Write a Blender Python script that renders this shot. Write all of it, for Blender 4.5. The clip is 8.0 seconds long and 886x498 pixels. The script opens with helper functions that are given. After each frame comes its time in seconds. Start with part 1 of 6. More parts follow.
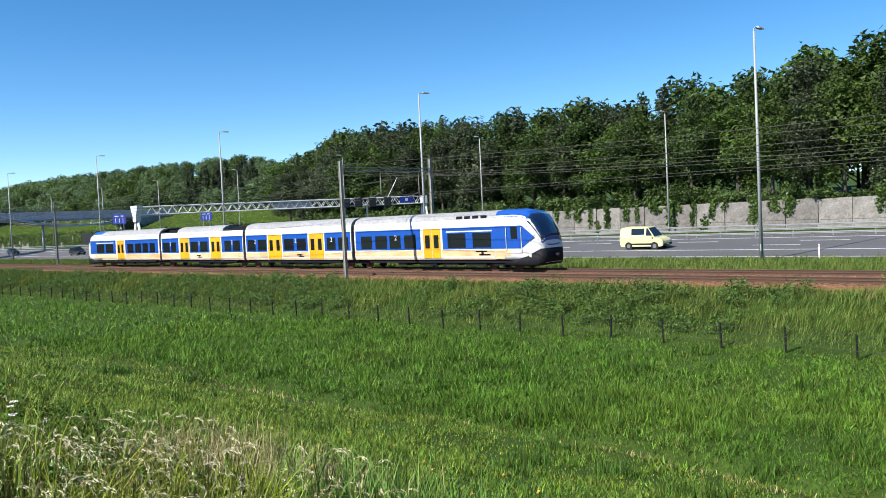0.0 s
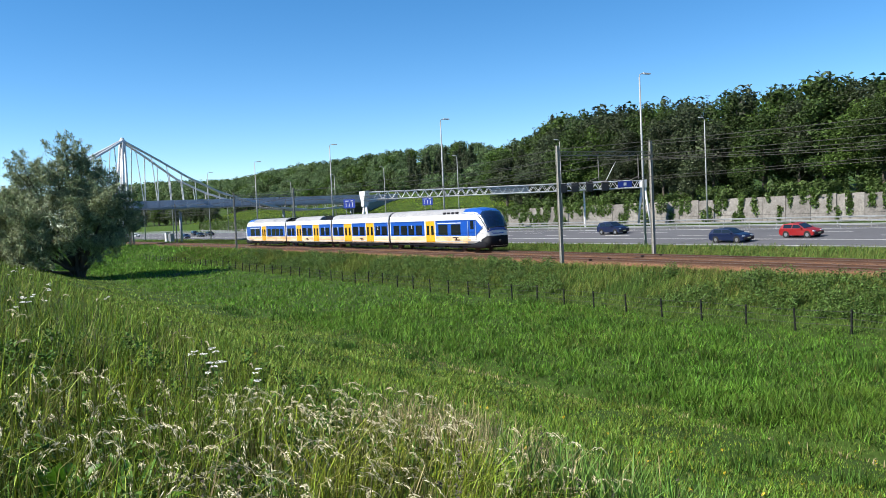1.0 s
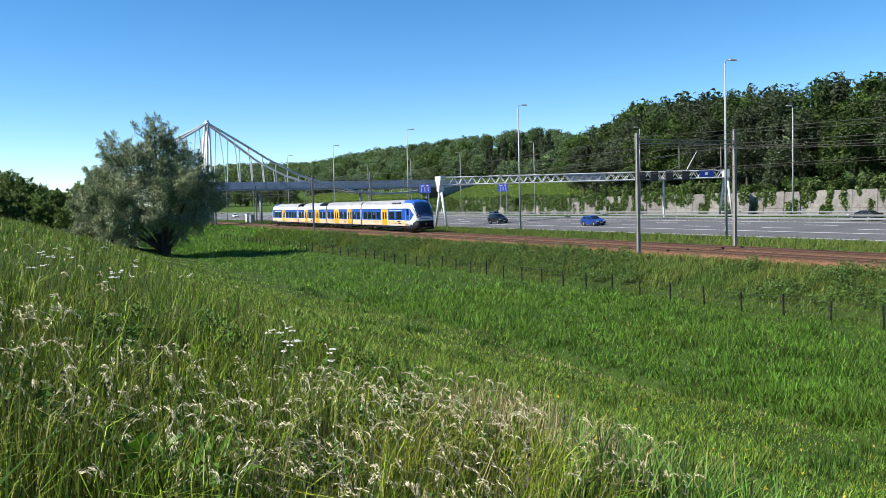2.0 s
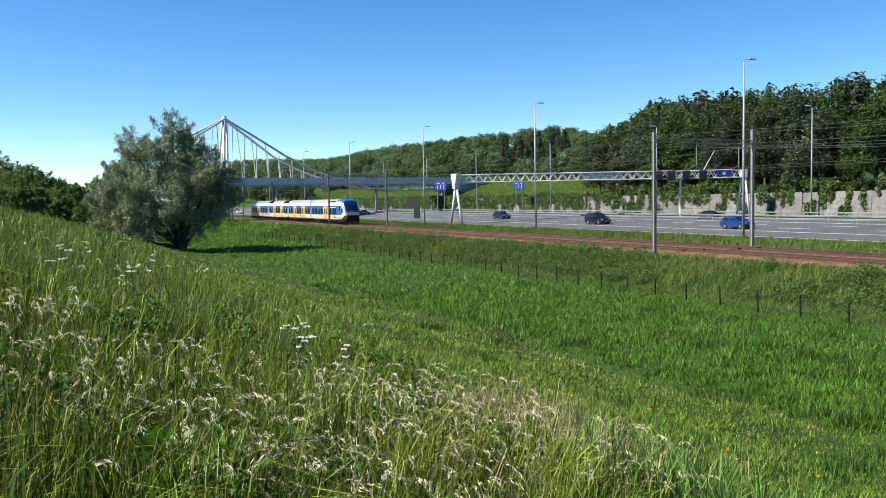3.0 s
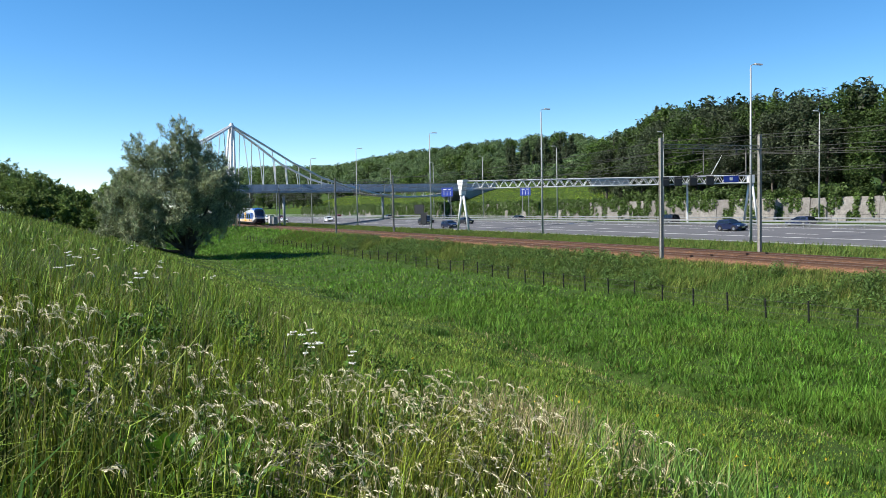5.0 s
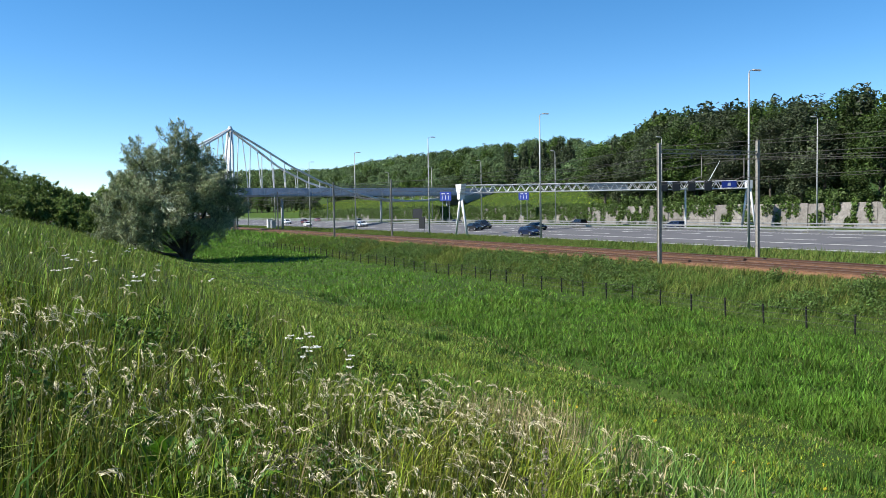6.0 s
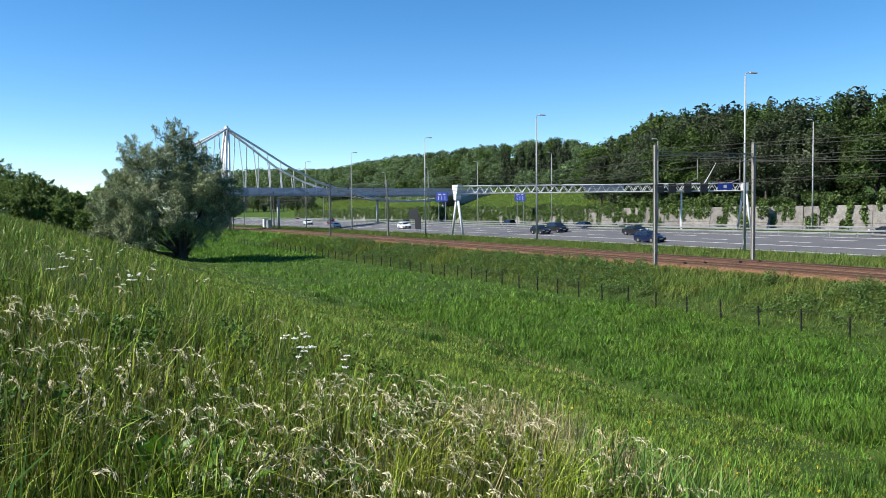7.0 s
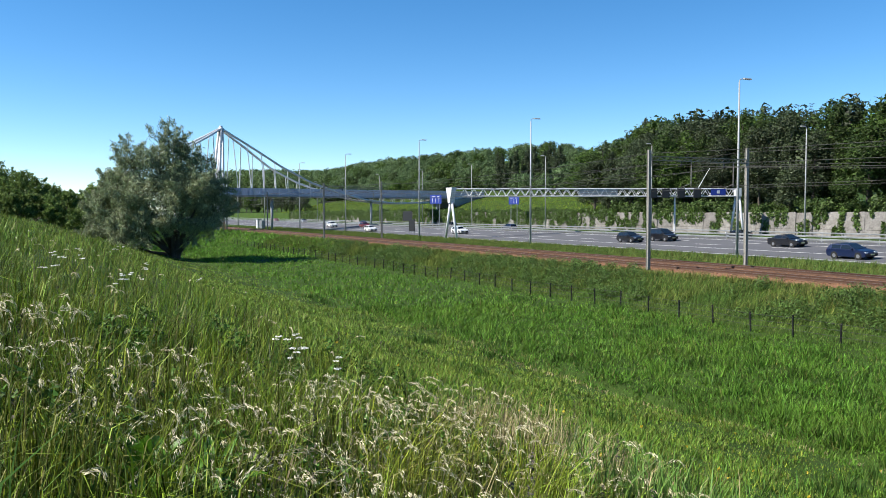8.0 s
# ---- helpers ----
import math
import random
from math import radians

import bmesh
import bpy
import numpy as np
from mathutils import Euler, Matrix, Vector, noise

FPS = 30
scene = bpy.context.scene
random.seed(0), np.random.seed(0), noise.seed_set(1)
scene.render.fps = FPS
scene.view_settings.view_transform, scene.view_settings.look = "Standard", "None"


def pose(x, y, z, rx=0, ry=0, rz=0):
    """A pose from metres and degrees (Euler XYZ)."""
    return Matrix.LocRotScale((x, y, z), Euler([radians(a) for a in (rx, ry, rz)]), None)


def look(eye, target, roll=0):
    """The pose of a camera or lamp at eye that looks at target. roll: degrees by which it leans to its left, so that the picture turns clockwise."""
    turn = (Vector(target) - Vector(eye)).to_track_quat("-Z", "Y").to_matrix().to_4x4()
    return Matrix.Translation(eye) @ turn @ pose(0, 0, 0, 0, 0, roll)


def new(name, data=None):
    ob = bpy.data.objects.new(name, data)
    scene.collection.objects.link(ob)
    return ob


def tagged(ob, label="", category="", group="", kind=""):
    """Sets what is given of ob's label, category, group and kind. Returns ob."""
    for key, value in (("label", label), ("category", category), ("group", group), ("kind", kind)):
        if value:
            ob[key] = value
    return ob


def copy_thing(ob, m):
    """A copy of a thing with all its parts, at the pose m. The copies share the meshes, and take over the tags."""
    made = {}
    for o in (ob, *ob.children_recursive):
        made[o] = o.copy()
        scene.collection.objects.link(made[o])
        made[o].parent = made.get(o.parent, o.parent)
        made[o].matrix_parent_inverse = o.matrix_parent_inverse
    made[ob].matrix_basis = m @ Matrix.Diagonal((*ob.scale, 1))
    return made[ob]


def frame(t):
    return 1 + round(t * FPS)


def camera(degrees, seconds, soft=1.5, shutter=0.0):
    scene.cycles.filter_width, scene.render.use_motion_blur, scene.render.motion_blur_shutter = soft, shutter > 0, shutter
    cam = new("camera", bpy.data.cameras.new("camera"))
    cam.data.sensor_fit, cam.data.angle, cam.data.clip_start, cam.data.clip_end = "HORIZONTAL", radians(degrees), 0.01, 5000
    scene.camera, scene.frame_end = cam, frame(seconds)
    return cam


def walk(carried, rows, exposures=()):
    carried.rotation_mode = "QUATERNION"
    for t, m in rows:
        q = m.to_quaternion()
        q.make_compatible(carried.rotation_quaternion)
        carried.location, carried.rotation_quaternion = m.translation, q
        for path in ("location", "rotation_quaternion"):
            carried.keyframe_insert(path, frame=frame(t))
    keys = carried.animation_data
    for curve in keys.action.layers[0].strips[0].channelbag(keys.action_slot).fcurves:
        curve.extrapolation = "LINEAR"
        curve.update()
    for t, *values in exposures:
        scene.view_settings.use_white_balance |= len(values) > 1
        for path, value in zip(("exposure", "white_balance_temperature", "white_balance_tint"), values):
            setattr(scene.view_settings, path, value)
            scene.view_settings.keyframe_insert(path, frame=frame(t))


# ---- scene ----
EYE_Z = 3.78
PATH = [
    (0.0, 42.85, -2.23, 2.85), (0.5, 52.03, -2.24, 2.93), (1.0, 57.86, -2.55, 2.71), (1.5, 61.34, -2.97, 2.23),
    (3.0, 64.17, -3.49, 1.07), (3.5, 64.38, -3.40, 1.17), (4.0, 64.62, -3.34, 1.20), (4.5, 64.67, -3.19, 1.27),
    (6.0, 64.51, -2.76, 0.97), (6.5, 64.41, -2.66, 0.96), (7.0, 64.25, -2.72, 0.64), (7.5, 63.97, -2.58, 0.29),
    (8.0, 63.82, -2.55, 0.04)]
cam = camera(56.67, 8.0, soft=0.9)
walk(cam, [(t, pose(0, 0, EYE_Z, 90 + pitch, roll, yaw)) for t, yaw, pitch, roll in PATH])

# ---- world and sun ----
SUN_EL = radians(44)
SUN_FROM = Vector((-0.27 * math.cos(SUN_EL), -0.96 * math.cos(SUN_EL), math.sin(SUN_EL))).normalized()
world = bpy.data.worlds.new("world")
scene.world = world
world.use_nodes = True
wn = world.node_tree
sky = wn.nodes.new("ShaderNodeTexSky")
sky.sky_type = "NISHITA"
sky.sun_disc = False
sky.sun_elevation = SUN_EL
sky.sun_rotation = math.atan2(SUN_FROM.x, SUN_FROM.y)
sky.altitude = 900
sky.air_density = 0.7
sky.dust_density = 0.0
sky.ozone_density = 1.0
wn.nodes["Background"].inputs["Strength"].default_value = 0.099
deep = wn.nodes.new("ShaderNodeHueSaturation")
deep.inputs["Saturation"].default_value = 1.34
deep.inputs["Hue"].default_value = 0.497
wn.links.new(sky.outputs["Color"], deep.inputs["Color"])
wn.links.new(deep.outputs["Color"], wn.nodes["Background"].inputs["Color"])
sun_data = bpy.data.lights.new("sun", "SUN")
sun_data.energy = 5.0
sun_data.angle = radians(0.53)
sun_data.color = (1.0, 0.95, 0.87)
sun = new("sun", sun_data)
sun.matrix_world = look(SUN_FROM * 100, (0, 0, 0))
scene.view_settings.exposure = 0.95


# ---- materials ----
def material(name, color, rough=0.6, metal=0.0, vary=0.25, scale=3.0, fine=40.0, bump=0.0, island=0.0, piece=0.0,
             second=None, through_light=0.0, coat=0.0, spec=0.5, stretch=(1, 1, 1)):
    """Base colour with noise at two scales, optional second colour in patches, random tone per island or per object."""
    m = bpy.data.materials.new(name)
    m.use_nodes = True
    nt = m.node_tree
    n, l = nt.nodes, nt.links
    b = n["Principled BSDF"]
    b.inputs["Roughness"].default_value = rough
    b.inputs["Metallic"].default_value = metal
    b.inputs["Specular IOR Level"].default_value = spec
    b.inputs["Coat Weight"].default_value = coat
    tc = n.new("ShaderNodeTexCoord")
    mp = n.new("ShaderNodeMapping")
    mp.inputs["Scale"].default_value = stretch
    geo = n.new("ShaderNodeNewGeometry")
    l.new(geo.outputs["Position"] if not piece else tc.outputs["Object"], mp.inputs["Vector"])
    big, small = n.new("ShaderNodeTexNoise"), n.new("ShaderNodeTexNoise")
    for t, s in ((big, scale), (small, fine)):
        t.inputs["Scale"].default_value = s
        t.inputs["Detail"].default_value = 4
        l.new(mp.outputs["Vector"], t.inputs["Vector"])
    mixc = n.new("ShaderNodeMix")
    mixc.data_type = "RGBA"
    c2 = second if second else tuple(c * 0.6 for c in color)
    mixc.inputs["A"].default_value = (*color, 1)
    mixc.inputs["B"].default_value = (*c2, 1)
    ramp = n.new("ShaderNodeMapRange")
    ramp.inputs["From Min"].default_value, ramp.inputs["From Max"].default_value = 0.38, 0.64
    l.new(big.outputs["Fac"], ramp.inputs["Value"])
    if second:
        l.new(ramp.outputs["Result"], mixc.inputs["Factor"])
    else:
        sc = n.new("ShaderNodeMath")
        sc.operation = "MULTIPLY"
        sc.inputs[1].default_value = vary
        l.new(ramp.outputs["Result"], sc.inputs[0])
        l.new(sc.outputs[0], mixc.inputs["Factor"])
    out = mixc.outputs["Result"]
    hsv = n.new("ShaderNodeHueSaturation")
    l.new(out, hsv.inputs["Color"])
    add = n.new("ShaderNodeMapRange")
    add.inputs["To Min"].default_value, add.inputs["To Max"].default_value = 1 - vary * 0.7, 1 + vary * 0.7
    add.inputs["From Min"].default_value, add.inputs["From Max"].default_value = 0.3, 0.7
    l.new(small.outputs["Fac"], add.inputs["Value"])
    value = add.outputs["Result"]
    for amount, socket in ((island, geo.outputs["Random Per Island"]), (piece, None)):
        if amount:
            if socket is None:
                info = n.new("ShaderNodeObjectInfo")
                socket = info.outputs["Random"]
            r = n.new("ShaderNodeMapRange")
            r.inputs["To Min"].default_value, r.inputs["To Max"].default_value = 1 - amount, 1 + amount
            l.new(socket, r.inputs["Value"])
            mul = n.new("ShaderNodeMath")
            mul.operation = "MULTIPLY"
            l.new(value, mul.inputs[0])
            l.new(r.outputs["Result"], mul.inputs[1])
            value = mul.outputs[0]
            hue = n.new("ShaderNodeMapRange")
            hue.inputs["To Min"].default_value, hue.inputs["To Max"].default_value = 0.5 - amount * 0.022, 0.5 + amount * 0.022
            l.new(socket, hue.inputs["Value"])
            l.new(hue.outputs["Result"], hsv.inputs["Hue"])
    l.new(value, hsv.inputs["Value"])
    l.new(hsv.outputs["Color"], b.inputs["Base Color"])
    if bump:
        bp = n.new("ShaderNodeBump")
        bp.inputs["Strength"].default_value = bump
        bp.inputs["Distance"].default_value = 0.02
        l.new(small.outputs["Fac"], bp.inputs["Height"])
        l.new(bp.outputs["Normal"], b.inputs["Normal"])
    if through_light:
        tr = n.new("ShaderNodeBsdfTranslucent")
        l.new(hsv.outputs["Color"], tr.inputs["Color"])
        mx = n.new("ShaderNodeMixShader")
        mx.inputs["Fac"].default_value = through_light
        l.new(b.outputs["BSDF"], mx.inputs[1])
        l.new(tr.outputs["BSDF"], mx.inputs[2])
        l.new(mx.outputs["Shader"], n["Material Output"].inputs["Surface"])
    return m


M = {}
M["soil"] = material("meadow_soil", (0.038, 0.070, 0.012), 0.95, vary=0.35, scale=0.35, fine=9, bump=0.6, second=(0.028, 0.050, 0.009), spec=0.1)
M["mown"] = material("short_slope_grass", (0.165, 0.255, 0.040), 0.6, vary=0.45, scale=0.3, fine=1.5, island=0.6, second=(0.195, 0.260, 0.052), through_light=0.15, spec=0.15)
M["lush"] = material("lush_meadow_grass", (0.096, 0.200, 0.023), 0.6, vary=0.45, scale=0.2, fine=1.0, island=0.55, second=(0.130, 0.235, 0.030), through_light=0.2, spec=0.15)
M["blade"] = material("meadow_grass", (0.074, 0.155, 0.017), 0.6, vary=0.5, scale=0.16, fine=0.8, island=0.7, second=(0.103, 0.176, 0.020), through_light=0.15, spec=0.15)
M["tall"] = material("tall_grass", (0.122, 0.192, 0.014), 0.55, vary=0.5, scale=0.5, fine=2, island=0.9, second=(0.188, 0.208, 0.020), through_light=0.12, spec=0.2)
M["bank"] = material("bank_grass", (0.074, 0.132, 0.024), 0.6, vary=0.45, scale=0.3, fine=1.2, island=0.65, second=(0.122, 0.155, 0.030), through_light=0.15, spec=0.15)
M["straw"] = material("dry_seed_heads", (0.53, 0.47, 0.30), 0.6, vary=0.2, scale=2, fine=20, island=0.5, second=(0.60, 0.55, 0.38), through_light=0.2, spec=0.1)
M["stem"] = material("dry_stems", (0.20, 0.185, 0.060), 0.6, vary=0.2, scale=2, fine=20, island=0.45, second=(0.125, 0.165, 0.034), through_light=0.2, spec=0.15)
M["white_petal"] = material("white_flowers", (0.78, 0.77, 0.70), 0.6, vary=0.05, island=0.08, through_light=0.2, spec=0.1)
M["yellow_petal"] = material("yellow_flowers", (0.6225, 0.4565, 0.0249), 0.6, vary=0.1, island=0.1, through_light=0.3)
M["weed"] = material("weed_leaves", (0.060, 0.120, 0.018), 0.6, vary=0.3, scale=2, fine=10, island=0.65, through_light=0.15, spec=0.15)
M["hay"] = material("dry_hay", (0.30, 0.245, 0.125), 0.7, vary=0.2, scale=2, fine=20, island=0.5, second=(0.36, 0.30, 0.17), through_light=0.15, spec=0.15)
M["reed"] = material("reed_leaves", (0.095, 0.185, 0.030), 0.5, vary=0.2, scale=2, fine=10, island=0.5, second=(0.125, 0.215, 0.045), through_light=0.2, spec=0.25)
M["dock"] = material("broad_leaves", (0.075, 0.190, 0.014), 0.5, vary=0.25, scale=5, fine=30, island=0.3, through_light=0.25, spec=0.3)
M["asphalt"] = material("asphalt", (0.084, 0.084, 0.09126), 0.9, vary=0.3, scale=0.25, fine=12, bump=0.2, stretch=(0.15, 1, 1))
M["paint"] = material("road_paint", (0.5644, 0.5644, 0.5503), 0.6, vary=0.2, scale=1, fine=6)
M["ballast"] = material("rusty_ballast", (0.140, 0.066, 0.033), 0.95, vary=0.5, scale=0.6, fine=7, bump=1.0, island=0.5, second=(0.195, 0.102, 0.055), spec=0.2)
M["rail"] = material("rusty_rail", (0.075, 0.036, 0.020), 0.8, 0.1, vary=0.3)
M["railhead"] = material("polished_rail_head", (0.25, 0.22, 0.20), 0.45, 1.0, vary=0.2)
M["sleeper"] = material("rust_stained_sleeper", (0.150, 0.082, 0.046), 0.9, vary=0.35)
M["concrete"] = material("weathered_concrete", (0.2025, 0.189, 0.1728), 0.9, vary=0.45, scale=0.5, fine=4, bump=0.3, second=(0.144, 0.1323, 0.1188), piece=0.22)
M["galv"] = material("galvanised_steel", (0.2988, 0.3071, 0.3154), 0.5, 0.5, vary=0.25, scale=2, fine=20)
M["lamp"] = material("grey_painted_mast", (0.2988, 0.3071, 0.3071), 0.5, 0.0, vary=0.15, scale=1, fine=10)
M["pole"] = material("weathered_portal_steel", (0.23, 0.22, 0.195), 0.7, 0.0, vary=0.35, scale=1, fine=10)
M["white"] = material("white_paint", (0.60, 0.605, 0.61), 0.4, vary=0.08, scale=1, fine=10)
M["dark"] = material("black_housing", (0.01245, 0.01328, 0.01494), 0.5, vary=0.2)
M["signblue"] = material("blue_sign_face", (0.011, 0.035, 0.26), 0.5, vary=0.1)
M["screen"] = material("blue_grey_mesh_parapet", (0.391, 0.442, 0.527), 0.6, 0.0, vary=0.2, scale=0.4, fine=3, through_light=0.4)
M["deckm"] = material("bridge_deck_concrete", (0.3486, 0.3569, 0.3818), 0.8, vary=0.2, scale=0.4)
M["wire"] = material("copper_wire", (0.0498, 0.0498, 0.04565), 0.5, 0.5, vary=0.1)
M["bark"] = material("bark", (0.083, 0.07055, 0.05395), 0.95, vary=0.4, scale=2, fine=12, bump=0.6)
M["leafA"] = material("oak_foliage", (0.0405, 0.0693, 0.0153), 0.6, vary=0.4, scale=0.12, fine=1.0, island=0.65, piece=0.25, through_light=0.2, spec=0.2)
M["leafB"] = material("poplar_foliage", (0.0468, 0.0657, 0.0279), 0.55, vary=0.4, scale=0.15, fine=1.0, island=0.65, piece=0.25, through_light=0.2, spec=0.25)
# leafD: distance haze put into the leaf colour, paler and greyer than the near wood
M["leafD"] = material("haze_paled_hillside_foliage", (0.098, 0.150, 0.060), 0.6, vary=0.45, scale=0.10, fine=1.0, island=0.55, piece=0.22, through_light=0.25, spec=0.2)
M["leafC"] = material("fresh_foliage", (0.0594, 0.1017, 0.018), 0.6, vary=0.4, scale=0.15, fine=1.0, island=0.6, piece=0.2, through_light=0.25, spec=0.2)
M["willow"] = material("silvery_willow_foliage", (0.265, 0.295, 0.165), 0.5, vary=0.35, scale=0.3, fine=2, island=0.6, second=(0.175, 0.215, 0.100), through_light=0.12, spec=0.3)
M["ivy"] = material("ivy", (0.07761, 0.134, 0.02116), 0.5, vary=0.4, scale=0.5, fine=3, island=0.45, through_light=0.25)
M["bush"] = material("bush_foliage", (0.130, 0.190, 0.046), 0.6, vary=0.4, scale=0.3, fine=2, island=0.55, piece=0.12, through_light=0.25, spec=0.2)
M["nettle"] = material("nettle_leaves", (0.080, 0.135, 0.030), 0.6, vary=0.4, scale=0.3, fine=2, island=0.6, through_light=0.2, spec=0.2)
M["post"] = material("dark_fence_post", (0.01162, 0.01328, 0.01162), 0.8, vary=0.3, spec=0.2)
M["hedge"] = material("hedge_foliage", (0.06702, 0.1093, 0.02822), 0.6, vary=0.4, scale=0.3, fine=2, island=0.55, piece=0.1, through_light=0.2, spec=0.2)

M["t_white"] = material("train_white_paint", (0.63, 0.63, 0.615), 0.3, vary=0.06, scale=0.6, fine=8, coat=0.3, piece=0.01)
M["t_low"] = material("dust_stained_white_paint", (0.64, 0.50, 0.32), 0.5, vary=0.25, scale=0.5, fine=3, second=(0.60, 0.33, 0.13), piece=0.01, stretch=(0.4, 1, 1.6))
M["t_blue"] = material("train_blue_paint", (0.00996, 0.07055, 0.3486), 0.3, vary=0.1, scale=0.6, fine=8, coat=0.3, piece=0.01)
M["t_yellow"] = material("train_yellow_paint", (0.66, 0.34, 0.010), 0.35, vary=0.12, scale=1, fine=8, coat=0.2, piece=0.04)
M["t_roof"] = material("grey_train_roof", (0.27, 0.272, 0.28), 0.6, vary=0.35, scale=0.5, fine=5, piece=0.01)
M["t_dark"] = material("black_underframe", (0.00581, 0.00664, 0.00996), 0.7, vary=0.3, scale=2, fine=10, spec=0.2)
M["glass"] = material("dark_window_glass", (0.00996, 0.01328, 0.0166), 0.06, vary=0.1, coat=0.5)
M["screen_glass"] = material("blue_windscreen_glass", (0.00664, 0.0166, 0.0498), 0.05, vary=0.1, coat=0.5)
M["headlamp"] = material("headlamp_lens", (0.6225, 0.6474, 0.664), 0.15, vary=0.1, coat=0.5)
M["tyre"] = material("rubber_tyre", (0.00996, 0.00996, 0.00996), 0.8, vary=0.2)
M["rim"] = material("alloy_rim", (0.3735, 0.3735, 0.3901), 0.35, 0.8, vary=0.1)
M["red_lens"] = material("red_lens", (0.332, 0.0083, 0.0083), 0.2, vary=0.1)
for cname, col in dict(c_navy=(0.00664, 0.01328, 0.04565), c_black=(0.00996, 0.01079, 0.01411), c_blue=(0.00996, 0.0415, 0.2158), c_red=(0.249, 0.01328, 0.01494), c_maroon=(0.11, 0.01, 0.012),
                       c_white=(0.6474, 0.6474, 0.6391), c_yellow=(0.664, 0.6391, 0.332), c_grey=(0.0747, 0.083, 0.0996)).items():
    M[cname] = material("car_paint_" + cname[2:], col, 0.3, 0.1, vary=0.05, coat=0.2, piece=0.01)


# ---- mesh helpers ----
def mesh_np(name, verts, tris, mats, smooth=False, idx=None):
    """A mesh from arrays of vertices and triangles."""
    me = bpy.data.meshes.new(name)
    verts, tris = np.asarray(verts, dtype=np.float32), np.asarray(tris, dtype=np.int32)
    me.vertices.add(len(verts))
    me.vertices.foreach_set("co", verts.ravel())
    me.loops.add(tris.size)
    me.loops.foreach_set("vertex_index", tris.ravel())
    me.polygons.add(len(tris))
    me.polygons.foreach_set("loop_start", np.arange(len(tris), dtype=np.int32) * 3)
    for m in mats:
        me.materials.append(m)
    if idx is not None:
        me.polygons.foreach_set("material_index", np.asarray(idx, dtype=np.int32))
    if smooth:
        me.polygons.foreach_set("use_smooth", np.ones(len(tris), dtype=bool))
    me.update(calc_edges=True)
    return me


def part(name, bm, mat, parent, label="", smooth=False, bevel=0.0):
    me = bm
    if isinstance(bm, bmesh.types.BMesh):
        if bevel:
            bmesh.ops.bevel(bm, geom=bm.edges[:], offset=bevel, segments=2, affect="EDGES", profile=0.6)
        me = bpy.data.meshes.new(name)
        bm.to_mesh(me)
        bm.free()
        me.materials.append(mat)
        if smooth:
            me.polygons.foreach_set("use_smooth", np.ones(len(me.polygons), dtype=bool))
    ob = new(name, me)
    if parent is not None:
        ob.parent = parent
    if label:
        tagged(ob, label)
    return ob


def empty(name, m=None):
    ob = new(name)
    ob.empty_display_size = 0.3
    if m is not None:
        ob.matrix_basis = m
    return ob


def box(bm, cx, cy, cz, sx, sy, sz, rot=None):
    m = Matrix.LocRotScale((cx, cy, cz), rot, (sx, sy, sz))
    return bmesh.ops.create_cube(bm, size=1.0, matrix=m)["verts"]


def rod(bm, a, b, r0, r1=None, seg=8):
    a, b = Vector(a), Vector(b)
    d = b - a
    m = Matrix.Translation((a + b) / 2) @ d.to_track_quat("Z", "Y").to_matrix().to_4x4()
    return bmesh.ops.create_cone(bm, cap_ends=True, segments=seg, radius1=r0, radius2=r0 if r1 is None else r1, depth=d.length, matrix=m)["verts"]


def boxed(*args, **kw):
    bm = bmesh.new()
    box(bm, *args, **kw)
    return bm


def rodded(*args, **kw):
    bm = bmesh.new()
    rod(bm, *args, **kw)
    return bm


def tube(bm, pts, r, seg=6):
    """A round bar along points."""
    pts = [Vector(p) for p in pts]
    rings = []
    for i, p in enumerate(pts):
        d = (pts[min(i + 1, len(pts) - 1)] - pts[max(i - 1, 0)]).normalized()
        q = d.to_track_quat("Z", "Y")
        rings.append([bm.verts.new(p + q @ Vector((r * math.cos(2 * math.pi * k / seg), r * math.sin(2 * math.pi * k / seg), 0))) for k in range(seg)])
    for a, b in zip(rings, rings[1:]):
        for k in range(seg):
            bm.faces.new((a[k], a[(k + 1) % seg], b[(k + 1) % seg], b[k]))
    bm.faces.new(rings[0][::-1])
    bm.faces.new(rings[-1])


def extrude_x(bm, outline, x0, x1):
    """A prism along x from an outline of (y, z)."""
    a = [bm.verts.new((x0, y, z)) for y, z in outline]
    b = [bm.verts.new((x1, y, z)) for y, z in outline]
    n = len(outline)
    for k in range(n):
        bm.faces.new((a[k], a[(k + 1) % n], b[(k + 1) % n], b[k]))
    bm.faces.new(a[::-1])
    bm.faces.new(b)
    bmesh.ops.recalc_face_normals(bm, faces=bm.faces[:])


# ---- ground ----
PROFILE = [(-4000, 6.2), (-60, 6.2), (-16, 6.0), (-13, 5.5), (0, 2.13), (13.5, -1.55), (16.4, -1.98), (17.7, -1.98), (24, -1.95),
           (31, -1.95), (32.2, -1.75), (36.3, -0.35), (37.2, -0.28), (38.2, -0.25), (47.0, -0.25), (48.5, -0.35), (52, -0.70), (62, -0.78), (64.6, -0.72), (68.5, -0.52), (81, 0.19), (82.5, -0.05), (88, -0.1), (90, -0.36), (106, -0.36), (110, -0.15), (112.2, -0.1),
           (112.5, 3.4), (125, 4.0), (160, 6.0), (400, 12), (4000, 12)]
PY = np.array([p[0] for p in PROFILE], float)
PZ = np.array([p[1] for p in PROFILE], float)


